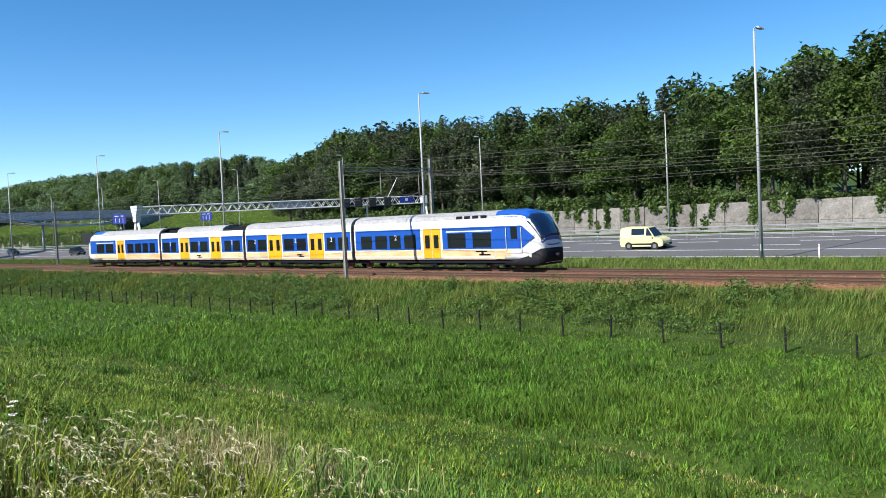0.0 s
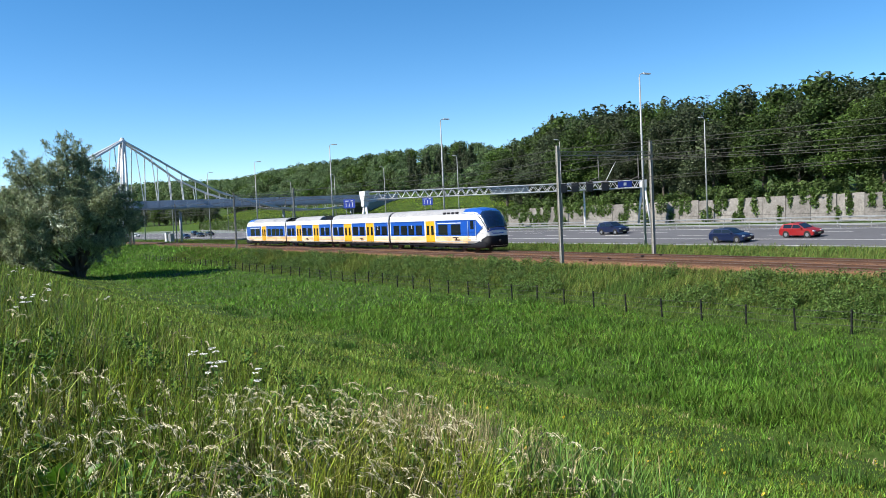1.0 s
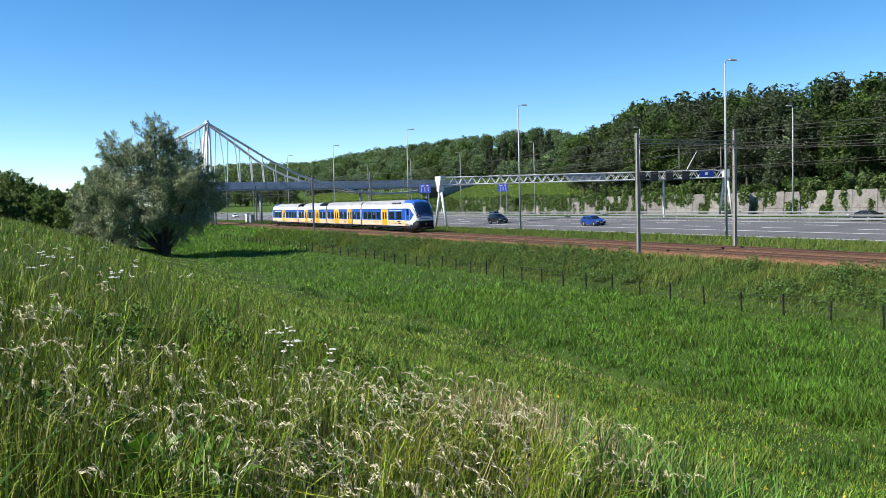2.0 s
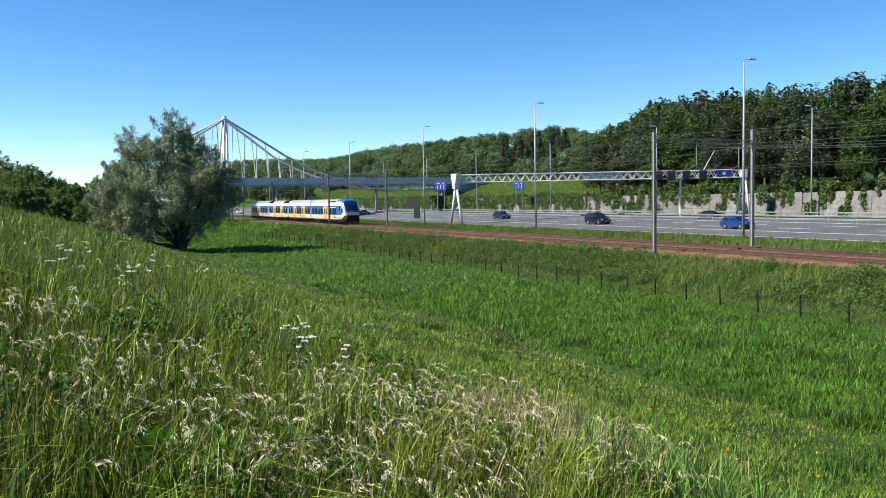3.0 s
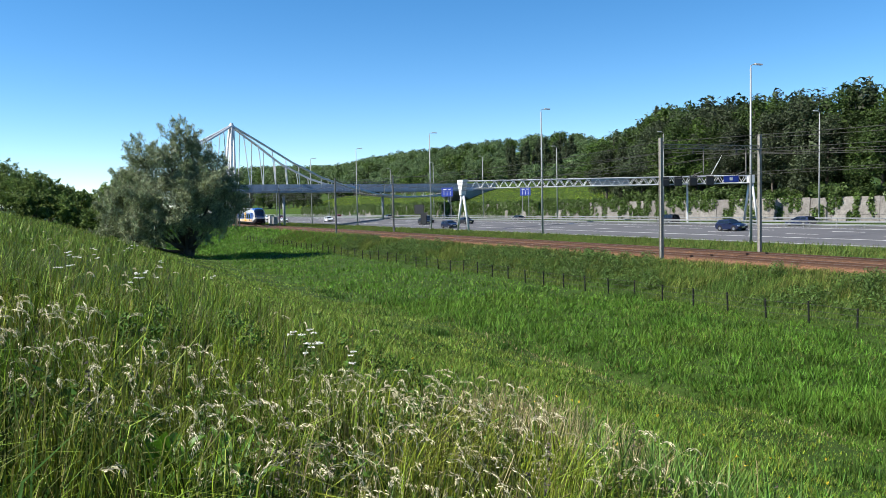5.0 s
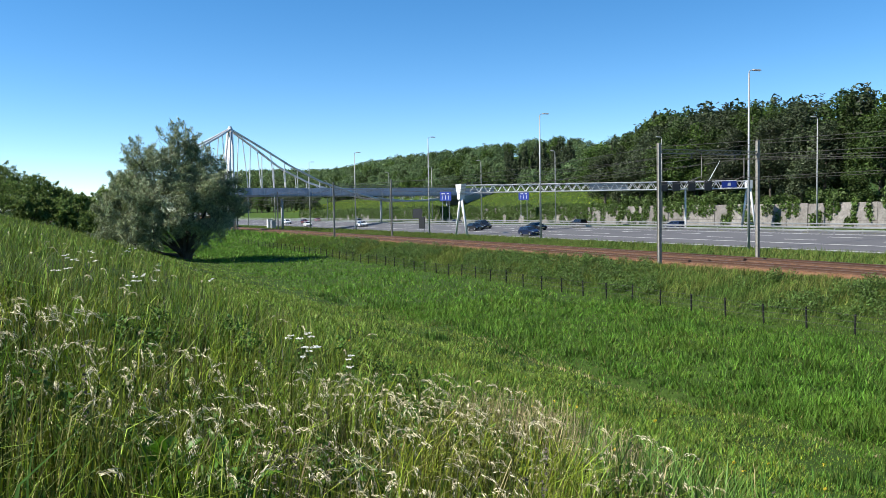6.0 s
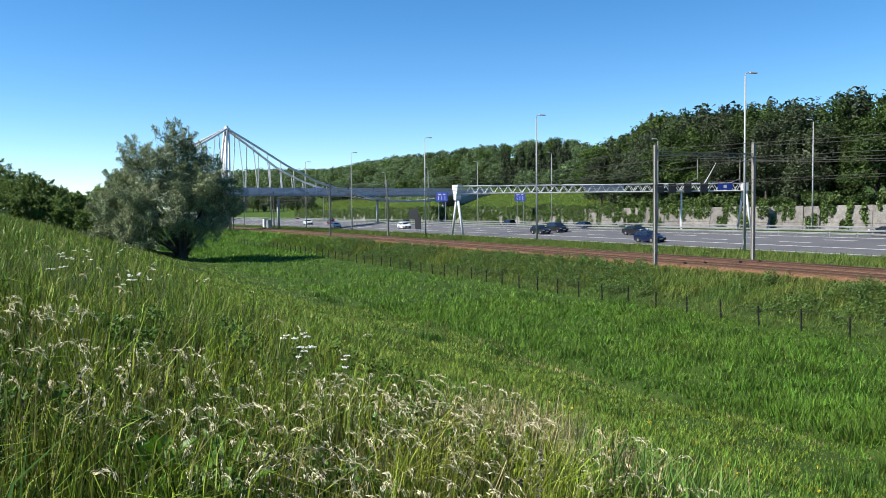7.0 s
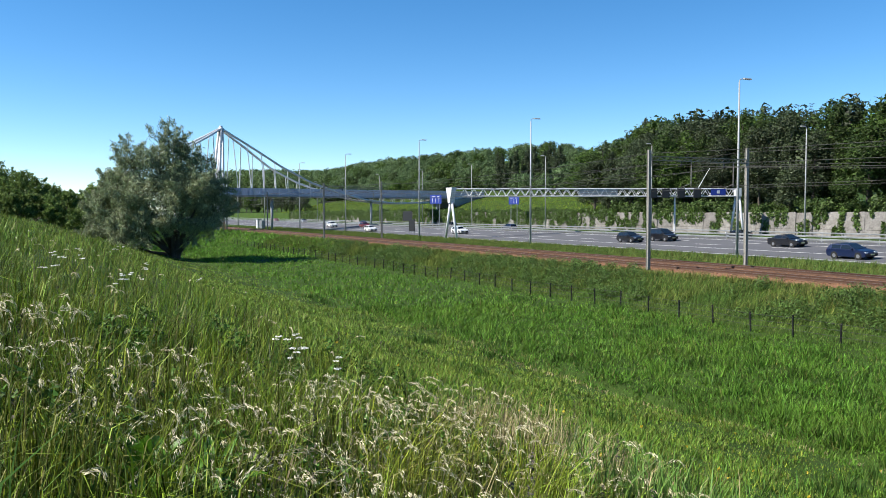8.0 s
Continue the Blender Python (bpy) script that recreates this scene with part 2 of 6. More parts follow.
def ground_z(x, y):
    """Height of the ground: a profile that runs along the track, a little uneven on grass."""
    x, y = np.asarray(x, float), np.asarray(y, float)
    z = np.interp(y, PY, PZ)
    soft = np.clip((36 - y) / 6, 0, 1) * np.clip((y + 200) / 100, 0, 1)
    z = z + soft * (0.09 * np.sin(x * 0.31 + 1.3 * np.sin(y * 0.23)) * np.sin(y * 0.41 + 0.7) + 0.05 * np.sin(x * 0.9 + y * 0.6))
    hill = np.clip((-x - 190) / 110, 0, 1) * np.clip((x + 1100) / 300, 0, 1) * np.clip((y - 138) / 64, 0, 1) * 18
    bank = np.exp(-(np.maximum(np.abs(x + 300) - 120, 0) / 25) ** 2) * np.clip((y - 113.0) / 22, 0, 1) * 3.6
    ditch = -0.30 * np.exp(-((y - 17.05) / 0.35) ** 2) * np.clip((x + 34) / 16, 0, 1)
    return z + hill + bank + ditch


def build_ground():
    xs = np.unique(np.concatenate([[-4000, -2500, -1500, -1000], np.arange(-800, -120, 8), np.arange(-120, 40, 1.0), np.arange(40, 200, 8), [300, 600, 1500, 4000]]))
    ys = np.unique(np.concatenate([PY, np.arange(-30, 37, 0.75), np.arange(16.2, 18.0, 0.15), np.arange(40, 216, 4), [250, 320]]))
    gx, gy = np.meshgrid(xs, ys)
    gz = ground_z(gx, gy)
    n = len(xs)
    v = np.stack([gx.ravel(), gy.ravel(), gz.ravel()], 1)
    i, j = np.meshgrid(np.arange(len(ys) - 1), np.arange(n - 1), indexing="ij")
    a = (i * n + j).ravel()
    t = np.concatenate([np.stack([a, a + 1, a + n + 1], 1), np.stack([a, a + n + 1, a + n], 1)])
    g = new("ground", mesh_np("ground", v, t, [M["soil"]], True))
    tagged(g, "uneven green grassland with a dike slope and low meadow", "ground", kind="structure")


build_ground()
# ---- road ----
def strip(name, x0, x1, pts, thick, mat, label, cat, kind="structure"):
    """A long slab along x whose top follows (y, z) points."""
    bm = bmesh.new()
    outline = [(y, z) for y, z in pts] + [(y, z - thick) for y, z in reversed(pts)]
    extrude_x(bm, outline, x0, x1)
    return tagged(part(name, bm, mat, None), label, cat, kind=kind)


def road_z(y):
    return -0.44 + (y - 68.5) * (0.71 / 12.5)


ROAD_X = (-900, 700)
near_road = strip("road", *ROAD_X, [(64.7, road_z(64.7)), (81.2, road_z(81.2))], 0.5, M["asphalt"], "grey asphalt motorway carriageway with white lane lines", "road")
far_road = strip("road", *ROAD_X, [(90.2, -0.28), (105.8, -0.28)], 0.4, M["asphalt"], "grey asphalt carriageway behind the guard rails", "road")


def road_marks():
    def mark(x0, x1, y, w):
        z = road_z(y) if y < 85 else -0.28
        bm = bmesh.new()
        box(bm, (x0 + x1) / 2, y, z + 0.004, x1 - x0, w, 0.012)
        return bm
    for y in (65.15, 70.0, 79.9):
        part("edge_line", mark(*ROAD_X, y, 0.28), M["paint"], near_road, "solid white edge line")
    for y in (91.5, 104.5):
        part("edge_line", mark(*ROAD_X, y, 0.2), M["paint"], far_road, "solid white edge line")
    for y, off in ((73.5, 0.0), (76.9, 3.0)):
        x = -400 + off
        first = None
        while x < 60:
            if first is None:
                first = part("lane_dash", mark(-2.1, 2.1, y, 0.22), M["paint"], near_road)
                first.location.x = x
            else:
                d = new("lane_dash", first.data)
                d.parent = near_road
                d.location.x = x
            x += 12.0


road_marks()


# ---- railway ----
TRACKS = (40.42, 44.42)


def railway():
    bed = strip("ballast_bed", -900, 500, [(37.4, -0.30), (38.6, -0.17), (46.4, -0.17), (47.6, -0.30)], 0.5, M["ballast"], "rusty brown crushed stone ballast under two tracks", "ballast")
    for yc in TRACKS:
        tr = tagged(empty("railway_track", pose(0, yc, 0)), "rusty steel railway track on concrete sleepers", "railway track", group="tracks", kind="structure")
        for side in (-0.7175, 0.7175):
            bm = bmesh.new()
            extrude_x(bm, [(side - 0.07, -0.155), (side + 0.07, -0.155), (side + 0.02, -0.12), (side + 0.02, -0.04), (side + 0.035, -0.035),
                           (side + 0.035, -0.004), (side - 0.035, -0.004), (side - 0.035, -0.035), (side - 0.02, -0.04), (side - 0.02, -0.12)], -900, 500)
            r = part("rail", bm, M["rail"], tr)
            bm = bmesh.new()
            box(bm, -200, side, 0.0, 1400, 0.055, 0.008)
            part("rail_head", bm, M["railhead"], r, "worn shiny running surface")
        first = None
        for k in range(250):
            x = 10 - k * 0.6
            if first is None:
                bm = bmesh.new()
                box(bm, 0, 0, -0.20, 0.26, 2.5, 0.10)
                first = part("sleeper", bm, M["sleeper"], tr)
                first.location.x = x
            else:
                s = new("sleeper", first.data)
                s.parent = tr
                s.location.x = x
    # loose stones on the bed
    rng = np.random.default_rng(5)
    n = 26000
    x = -150 + 175 * rng.random(n) ** 0.8
    y = rng.uniform(37.5, 47.5, n)
    z = np.interp(y, [37.4, 38.6, 46.4, 47.6], [-0.30, -0.17, -0.17, -0.30])
    s = rng.uniform(0.03, 0.075, n)
    base = np.array([(1, 0, 0), (-0.5, 0.87, 0), (-0.5, -0.87, 0), (0.1, 0.1, 0.9)])
    a = rng.random(n) * 6.28
    ca, sa = np.cos(a), np.sin(a)
    bx = base[None, :, 0] * ca[:, None] - base[None, :, 1] * sa[:, None]
    by = base[None, :, 0] * sa[:, None] + base[None, :, 1] * ca[:, None]
    v = np.stack([x[:, None] + bx * s[:, None], y[:, None] + by * s[:, None], z[:, None] + base[None, :, 2] * s[:, None]], 2).reshape(-1, 3)
    t = (np.arange(n)[:, None, None] * 4 + np.array([(0, 1, 3), (1, 2, 3), (2, 0, 3)])[None]).reshape(-1, 3)
    st = part("stone_grains", mesh_np("stone_grains", v, t, [M["ballast"]]), None, bed)
    tagged(st, "loose rusty ballast stones", kind="stuff")


railway()

PORTAL_X = (27.0, -44.4, -116.0, -185.4, -256.0, -327.0)


def portal():
    p = tagged(empty("catenary_portal"), "weathered grey steel overhead line portal spanning both tracks", "catenary portal", group="overhead line portals")
    for y, h in ((37.55, 8.05), (46.65, 8.45)):
        bm = bmesh.new()
        for dx in (-0.095, 0.095):
            box(bm, dx, y, h / 2 - 0.3, 0.03, 0.22, h + 0.6)
        box(bm, 0, y, h / 2 - 0.3, 0.16, 0.15, h + 0.6)
        part("post", bm, M["pole"], p)
    bm = bmesh.new()
    for z in (7.35, 7.62):
        box(bm, 0, 42.1, z, 0.10, 9.0, 0.05)
    for k in range(15):
        y = 37.7 + k * 0.59
        rod(bm, (0, y, 7.35), (0, y + 0.3, 7.62), 0.02, seg=4)
        rod(bm, (0, y + 0.3, 7.62), (0, y + 0.6, 7.35), 0.02, seg=4)
    part("crossbeam", bm, M["pole"], p)
    for yc in TRACKS:
        bm = bmesh.new()
        rod(bm, (0.0, yc + 0.9, 7.4), (0, yc + 0.9, 5.6), 0.035, seg=6)
        arm = part("drop_arm", bm, M["pole"], p)
        part("steady_arm", rodded((0, yc + 0.9, 5.8), (0, yc, 5.52), 0.022, seg=6), M["pole"], arm)
        part("insulator", rodded((0, yc, 7.0), (0, yc, 7.35), 0.06, seg=8), M["dark"], p, "dark ribbed insulator")
    return p


first_portal = portal()
first_portal.matrix_basis = pose(PORTAL_X[0], 0, 0)
for px in PORTAL_X[1:]:
    copy_thing(first_portal, pose(px, 0, 0))


def wire(name, pts_for, r, label):
    bm = bmesh.new()
    for a, b in zip(PORTAL_X, PORTAL_X[1:]):
        pts = [pts_for(a + (b - a) * k / 12, k / 12) for k in range(13)]
        tube(bm, pts, r, 5)
    tagged(part(name, bm, M["wire"], None), label, "overhead wire", group="overhead wires")


for yc in TRACKS:
    wire("contact_wire", lambda x, u: (x, yc, 5.48), 0.014, "thin dark contact wire above the track")
    wire("messenger_wire", lambda x, u: (x, yc, 7.0 - 1.1 * 4 * u * (1 - u)), 0.016, "sagging dark messenger wire above the track")
for y, z in ((37.55, 7.8), (46.65, 8.2), (46.65, 7.2), (37.55, 7.0)):
    wire("feeder_wire", lambda x, u: (x, y, z - 0.7 * 4 * u * (1 - u)), 0.016, "dark feeder cable strung from portal to portal")


# ---- retaining wall and barriers ----
def retaining_wall():
    w = tagged(empty("retaining_wall"), "weathered pale concrete panel wall overgrown with ivy", "retaining wall", kind="structure")
    rng = random.Random(3)
    x, W = 70.0, 4.2
    panels = []
    for v in range(5):
        bm = bmesh.new()
        vs = box(bm, 0, 0, 2.35, W - 0.07, 0.30, 2.7)
        box(bm, 0, -0.01, 0.38, W - 0.07, 0.32, 1.2)
        for q in vs:
            if q.co.z > 2.4:
                q.co.z += rng.uniform(-0.10, 0.08) + (0.10 if q.co.x > 0 else 0)
                q.co.y += 0.1
        bmesh.ops.bevel(bm, geom=bm.edges[:], offset=0.03, segments=1, affect="EDGES")
        me = bpy.data.meshes.new("panel")
        bm.to_mesh(me)
        bm.free()
        me.materials.append(M["concrete"])
        panels.append(me)
    while x > -400:
        p = new("panel", panels[rng.randrange(5)])
        p.parent = w
        p.location = (x, 112 + rng.uniform(-0.06, 0.06), rng.uniform(-0.06, 0.06))
        x -= W
    bm = bmesh.new()
    box(bm, -165, 112.5, 1.2, 480, 0.2, 3.4)
    part("backing", bm, M["soil"], w, "dark joints behind the panels")


retaining_wall()


def leaf_cloud(rng, blobs, n, size, tri=False):
    """Leaf quads on and in a set of (x, y, z, rx, ry, rz) blobs: vertices and triangles."""
    blobs = np.asarray(blobs, float)
    w = (blobs[:, 3] * blobs[:, 5]) ** 1.0
    pick = rng.choice(len(blobs), n, p=w / w.sum())
    d = rng.normal(size=(n, 3))
    d /= np.linalg.norm(d, axis=1)[:, None]
    rad = rng.random(n) ** 0.28 * (1 + 0.12 * rng.normal(size=n))
    c = blobs[pick, :3] + d * rad[:, None] * blobs[pick, 3:]
    nrm = d + 0.8 * rng.normal(size=(n, 3)) + np.array([0, 0, 0.5])
    nrm /= np.linalg.norm(nrm, axis=1)[:, None]
    u = np.cross(nrm, rng.normal(size=(n, 3)))
    u /= np.linalg.norm(u, axis=1)[:, None]
    v = np.cross(nrm, u)
    s = size * rng.uniform(0.5, 1.3, n)[:, None]
    if tri:
        return np.stack([c - u * s, c - v * s * 0.9, c + u * s - nrm * s * 0.2], 1).reshape(-1, 3), np.arange(n * 3).reshape(-1, 3)
    quad = np.stack([c - u * s, c - v * s * 0.55, c + u * s, c + v * s * 0.55 - nrm * s * 0.3], 1).reshape(-1, 3)
    k = np.arange(n)[:, None] * 4
    t = np.concatenate([k + [0, 1, 2], k + [0, 2, 3]])
    return quad, t


def ivy():
    """Patches of ivy that hang over the wall, denser along the far stretch."""
    rng = np.random.default_rng(11)
    groups = {}
    x = 60.0
    while x > -400:
        dense = np.interp(-x, [0, 60, 105, 130, 160, 200, 400], [0.65, 0.72, 0.78, 0.9, 1.05, 1.12, 1.15])
        if rng.random() < dense:
            key = int((60 - x) // 26)
            wide = rng.uniform(0.35, 1.0) * (0.6 + dense ** 2)
            top = rng.uniform(3.5, 4.3)
            low = top - rng.uniform(0.8, 3.6) * (0.6 + 0.5 * dense)
            bl = groups.setdefault(key, [])
            if rng.random() < 0.25:
                top = rng.uniform(1.2, 2.6)
                low = 0.0
            z = top
            while z > max(low, 0.0):
                bl.append((x + rng.normal() * 0.15, 111.85, z, wide * rng.uniform(0.6, 1.1), 0.28, 0.6))
                z -= 0.5
        x -= rng.uniform(0.9, 2.6) / (0.45 + 1.3 * dense ** 3)
    for key, bl in groups.items():
        v, t = leaf_cloud(rng, bl, 62 * len(bl), 0.25, True)
        tagged(new("ivy", mesh_np("ivy", v, t, [M["ivy"]])), "green ivy hanging over the concrete wall", "ivy", group="ivy on the wall")


ivy()


def guard_rail(y, ztop, zground):
    g = tagged(empty("guard_rail"), "galvanised steel motorway guard rail on posts", "guard rail", group="motorway guard rails", kind="structure")
    bm = bmesh.new()
    prof = [(-0.03, 0.0), (0.03, -0.05), (0.03, -0.10), (-0.02, -0.15), (0.02, -0.19), (-0.03, -0.22), (-0.05, -0.22), (-0.05, 0.0)]
    extrude_x(bm, [(y - p, ztop + z) for p, z in prof], -700, 400)
    part("rail_beam", bm, M["galv"], g)
    first = None
    x = 40.0
    while x > -250:
        if first is None:
            first = part("rail_post", boxed(0, y + 0.1, (ztop + zground) / 2 - 0.1, 0.10, 0.06, ztop - zground + 0.1), M["galv"], g)
        else:
            o = new("rail_post", first.data)
            o.parent = g
            o.location.x = x
        x -= 4.0


guard_rail(82.8, 0.62, -0.05)
guard_rail(88.6, 0.80, -0.12)
guard_rail(108.5, 0.65, -0.2)


def street_lamp(h, out):
    p = tagged(empty("street_lamp"), "tall slender grey steel motorway lighting column", "street lamp", group="motorway lamps")
    mast = part("mast", rodded((0, 0, -0.2), (0, 0, h - 0.35), 0.15, 0.075, seg=10), M["lamp"], p, smooth=True)
    part("access_door", boxed(0, -0.145, 1.0, 0.10, 0.02, 0.5), M["lamp"], mast)
    bm = bmesh.new()
    tube(bm, [(0, 0, h - 0.4), (0, 0.05 * out, h - 0.12), (0, 0.3 * out, h), (0, 0.55 * out, h + 0.02)], 0.045)
    part("bracket", bm, M["lamp"], p)
    bm = bmesh.new()
    vs = box(bm, 0.1, 0.95 * out, h + 0.03, 0.36, 0.95, 0.16)
    for q in vs:
        if q.co.z > h + 0.03:
            q.co.x *= 0.6
    part("lantern", bm, M["lamp"], p, bevel=0.03)
    return p


lamp_near = street_lamp(17.75, 1)
NEAR_LAMPS = [12.5, -25.0, -60.7, -99.2, -137.2, -177.5, -214, -252, -290, -328, -366]
lamp_near.matrix_basis = pose(NEAR_LAMPS[0], 62.6, -0.75)
for lx in NEAR_LAMPS[1:]:
    copy_thing(lamp_near, pose(lx, 62.6, -0.75))
lamp_far = street_lamp(17.6, -1)
FAR_LAMPS = [-20.4, -57.6, -93.0, -130.0, -168.5, -206.5, -240, -277, -314, -351]
lamp_far.matrix_basis = pose(FAR_LAMPS[0], 110.6, -0.15)
for lx in FAR_LAMPS[1:]:
    copy_thing(lamp_far, pose(lx, 110.6, -0.15))


# ---- sign gantry ----
def gantry():
    a, b = Vector((-124.2, 62.6, 0)), Vector((-103.6, 106.8, 0))
    L = (b - a).length
    m = pose(a.x, a.y, 0, 0, 0, math.degrees(math.atan2(b.y - a.y, b.x - a.x)))
    g = tagged(empty("sign_gantry", m), "white steel lattice sign gantry across the motorway", "sign gantry")
    zt, zb, dy = 7.75, 6.5, 0.6
    for y in (-dy, dy):
        for z in (zb, zt):
            part("chord", rodded((0.4, y, z), (L, y, z), 0.09, seg=8), M["white"], g)
    n = 30
    for y in (-dy, dy):
        for k in range(n):
            x0, x1 = 1.5 + (L - 1.5) * k / n, 1.5 + (L - 1.5) * (k + 1) / n
            xm = (x0 + x1) / 2
            bm = bmesh.new()
            rod(bm, (x0, y, zb), (xm, y, zt), 0.055, seg=6)
            rod(bm, (xm, y, zt), (x1, y, zb), 0.055, seg=6)
            part("brace", bm, M["white"], g)
    bm = bmesh.new()
    for k in range(n + 1):
        x0 = 1.5 + (L - 1.5) * k / n
        rod(bm, (x0, -dy, zb), (x0, dy, zb), 0.04, seg=5)
        rod(bm, (x0, -dy, zt), (x0, dy, zt), 0.04, seg=5)
    part("cross_ties", bm, M["white"], g)
    # walkway mesh strip in the lower half, over the far carriageway
    part("walkway", boxed(L * 0.55, 0, zb + 0.05, L * 0.9, 1.1, 0.05), M["galv"], g)
    part("side_panel", boxed(L * 0.51, -0.55, 7.12, 6.5, 0.04, 1.1), M["galv"], g, "pale mesh panel")
    # near support: two splayed legs that meet and flare into a cup
    rz = Matrix.Rotation(-math.atan2(b.y - a.y, b.x - a.x), 4, "Z")
    leg = part("support", rodded(rz @ Vector((-2.1, 0, -0.7)), rz @ Vector((-0.25, 0, 5.6)), 0.19, 0.22, seg=10), M["white"], g, smooth=True)
    part("support", rodded(rz @ Vector((2.1, 0, -0.7)), rz @ Vector((0.25, 0, 5.6)), 0.19, 0.22, seg=10), M["white"], g, smooth=True)
    bm = bmesh.new()
    prof = [(5.4, 0.42), (6.2, 0.5), (7.1, 0.9), (8.0, 1.1)]
    rings = []
    for z, hw in prof:
        rings.append([bm.verts.new(rz @ Vector((sx * hw, sy * 0.45, z))) for sx, sy in ((-1, -1), (1, -1), (1, 1), (-1, 1))])
    for r0, r1 in zip(rings, rings[1:]):
        for k in range(4):
            bm.faces.new((r0[k], r0[(k + 1) % 4], r1[(k + 1) % 4], r1[k]))
    bm.faces.new(rings[0][::-1])
    bm.faces.new(rings[-1])
    part("support_head", bm, M["white"], g)
    for s in (-1, 1):
        part("support", rodded(rz @ Vector((s * 1.5, 0, -0.2)) + Vector((L, 0, 0)), rz @ Vector((s * 0.3, 0, 6.8)) + Vector((L, 0, 0)), 0.18, 0.22, seg=10), M["white"], g, smooth=True)
    part("support_head", boxed(L, 0, 7.15, 0.8, 1.6, 1.45), M["white"], g, bevel=0.05)
    part("middle_post", rodded((L * 0.78, 0, -0.1), (L * 0.78, 0, 6.8), 0.16, seg=8), M["white"], g)
    for u in (0.699, 0.742, 0.795, 0.852):
        s = part("lane_signal", boxed(L * u, -0.95, 7.0, 1.25, 0.4, 1.6), M["dark"], g, "black matrix lane signal housing", bevel=0.05)
        part("signal_face", boxed(L * u, -1.16, 7.0, 1.05, 0.02, 1.3), M["dark"], s)
    s = part("direction_sign", boxed(L * 0.925, -0.95, 7.2, 2.5, 0.1, 1.15), M["signblue"], g, "small blue sign")
    part("sign_mark", boxed(L * 0.925, -1.005, 7.2, 0.5, 0.012, 0.5), M["white"], s)
    part("camera_mast", rodded((L * 0.86, 0, 7.75), (L * 0.90, 0, 11.2), 0.06, 0.04, seg=6), M["white"], g)


gantry()


def blue_sign(x, y, z0, z1, w, zg):
    s = tagged(empty("direction_sign", pose(x, y, 0, 0, 0, 35)), "large blue motorway direction sign on steel posts", "road sign", group="blue direction signs")
    for dx in (-w * 0.3, w * 0.3):
        part("sign_post", rodded((dx, 0.12, zg), (dx, 0.12, z1 - 0.2), 0.09, seg=8), M["galv"], s)
    face = part("sign_panel", boxed(0, 0, (z0 + z1) / 2, w, 0.08, z1 - z0), M["signblue"], s)
    for k, (u, v, a, b) in enumerate(((-0.28, 0.38, 0.035, 0.5), (0.0, 0.38, 0.035, 0.5), (0.28, 0.38, 0.035, 0.5), (-0.2, 0.8, 0.3, 0.08), (0.22, 0.8, 0.2, 0.08))):
        part("sign_bar", boxed(u * w, -0.05, z0 + v * (z1 - z0), a * w, 0.012, b * (z1 - z0)), M["white"], face)


blue_sign(-183.0, 88.0, 5.9, 8.1, 3.2, -0.1)
blue_sign(-179.0, 108.0, 5.8, 7.8, 2.8, -0.2)


def sign_back(x, y, z0, z1, w):
    s = tagged(empty("road_sign", pose(x, y, 0, 0, 0, 20)), "dark back of a motorway sign on posts", "road sign")
    part("sign_panel", boxed(0, 0, (z0 + z1) / 2, w, 0.12, z1 - z0), M["dark"], s)
    for dx in (-w * 0.3, w * 0.3):
        part("sign_post", rodded((dx, 0.15, -0.3), (dx, 0.15, z1), 0.07, seg=6), M["galv"], s)


sign_back(-205.0, 90.0, 1.5, 4.1, 3.6)
sign_back(-139.2, 62.0, 0.3, 2.5, 1.5)


# ---- footbridge ----
B0 = Vector((-195.0, 45.0, 0))
BD = Vector((-0.654, 1.0, 0)).normalized()


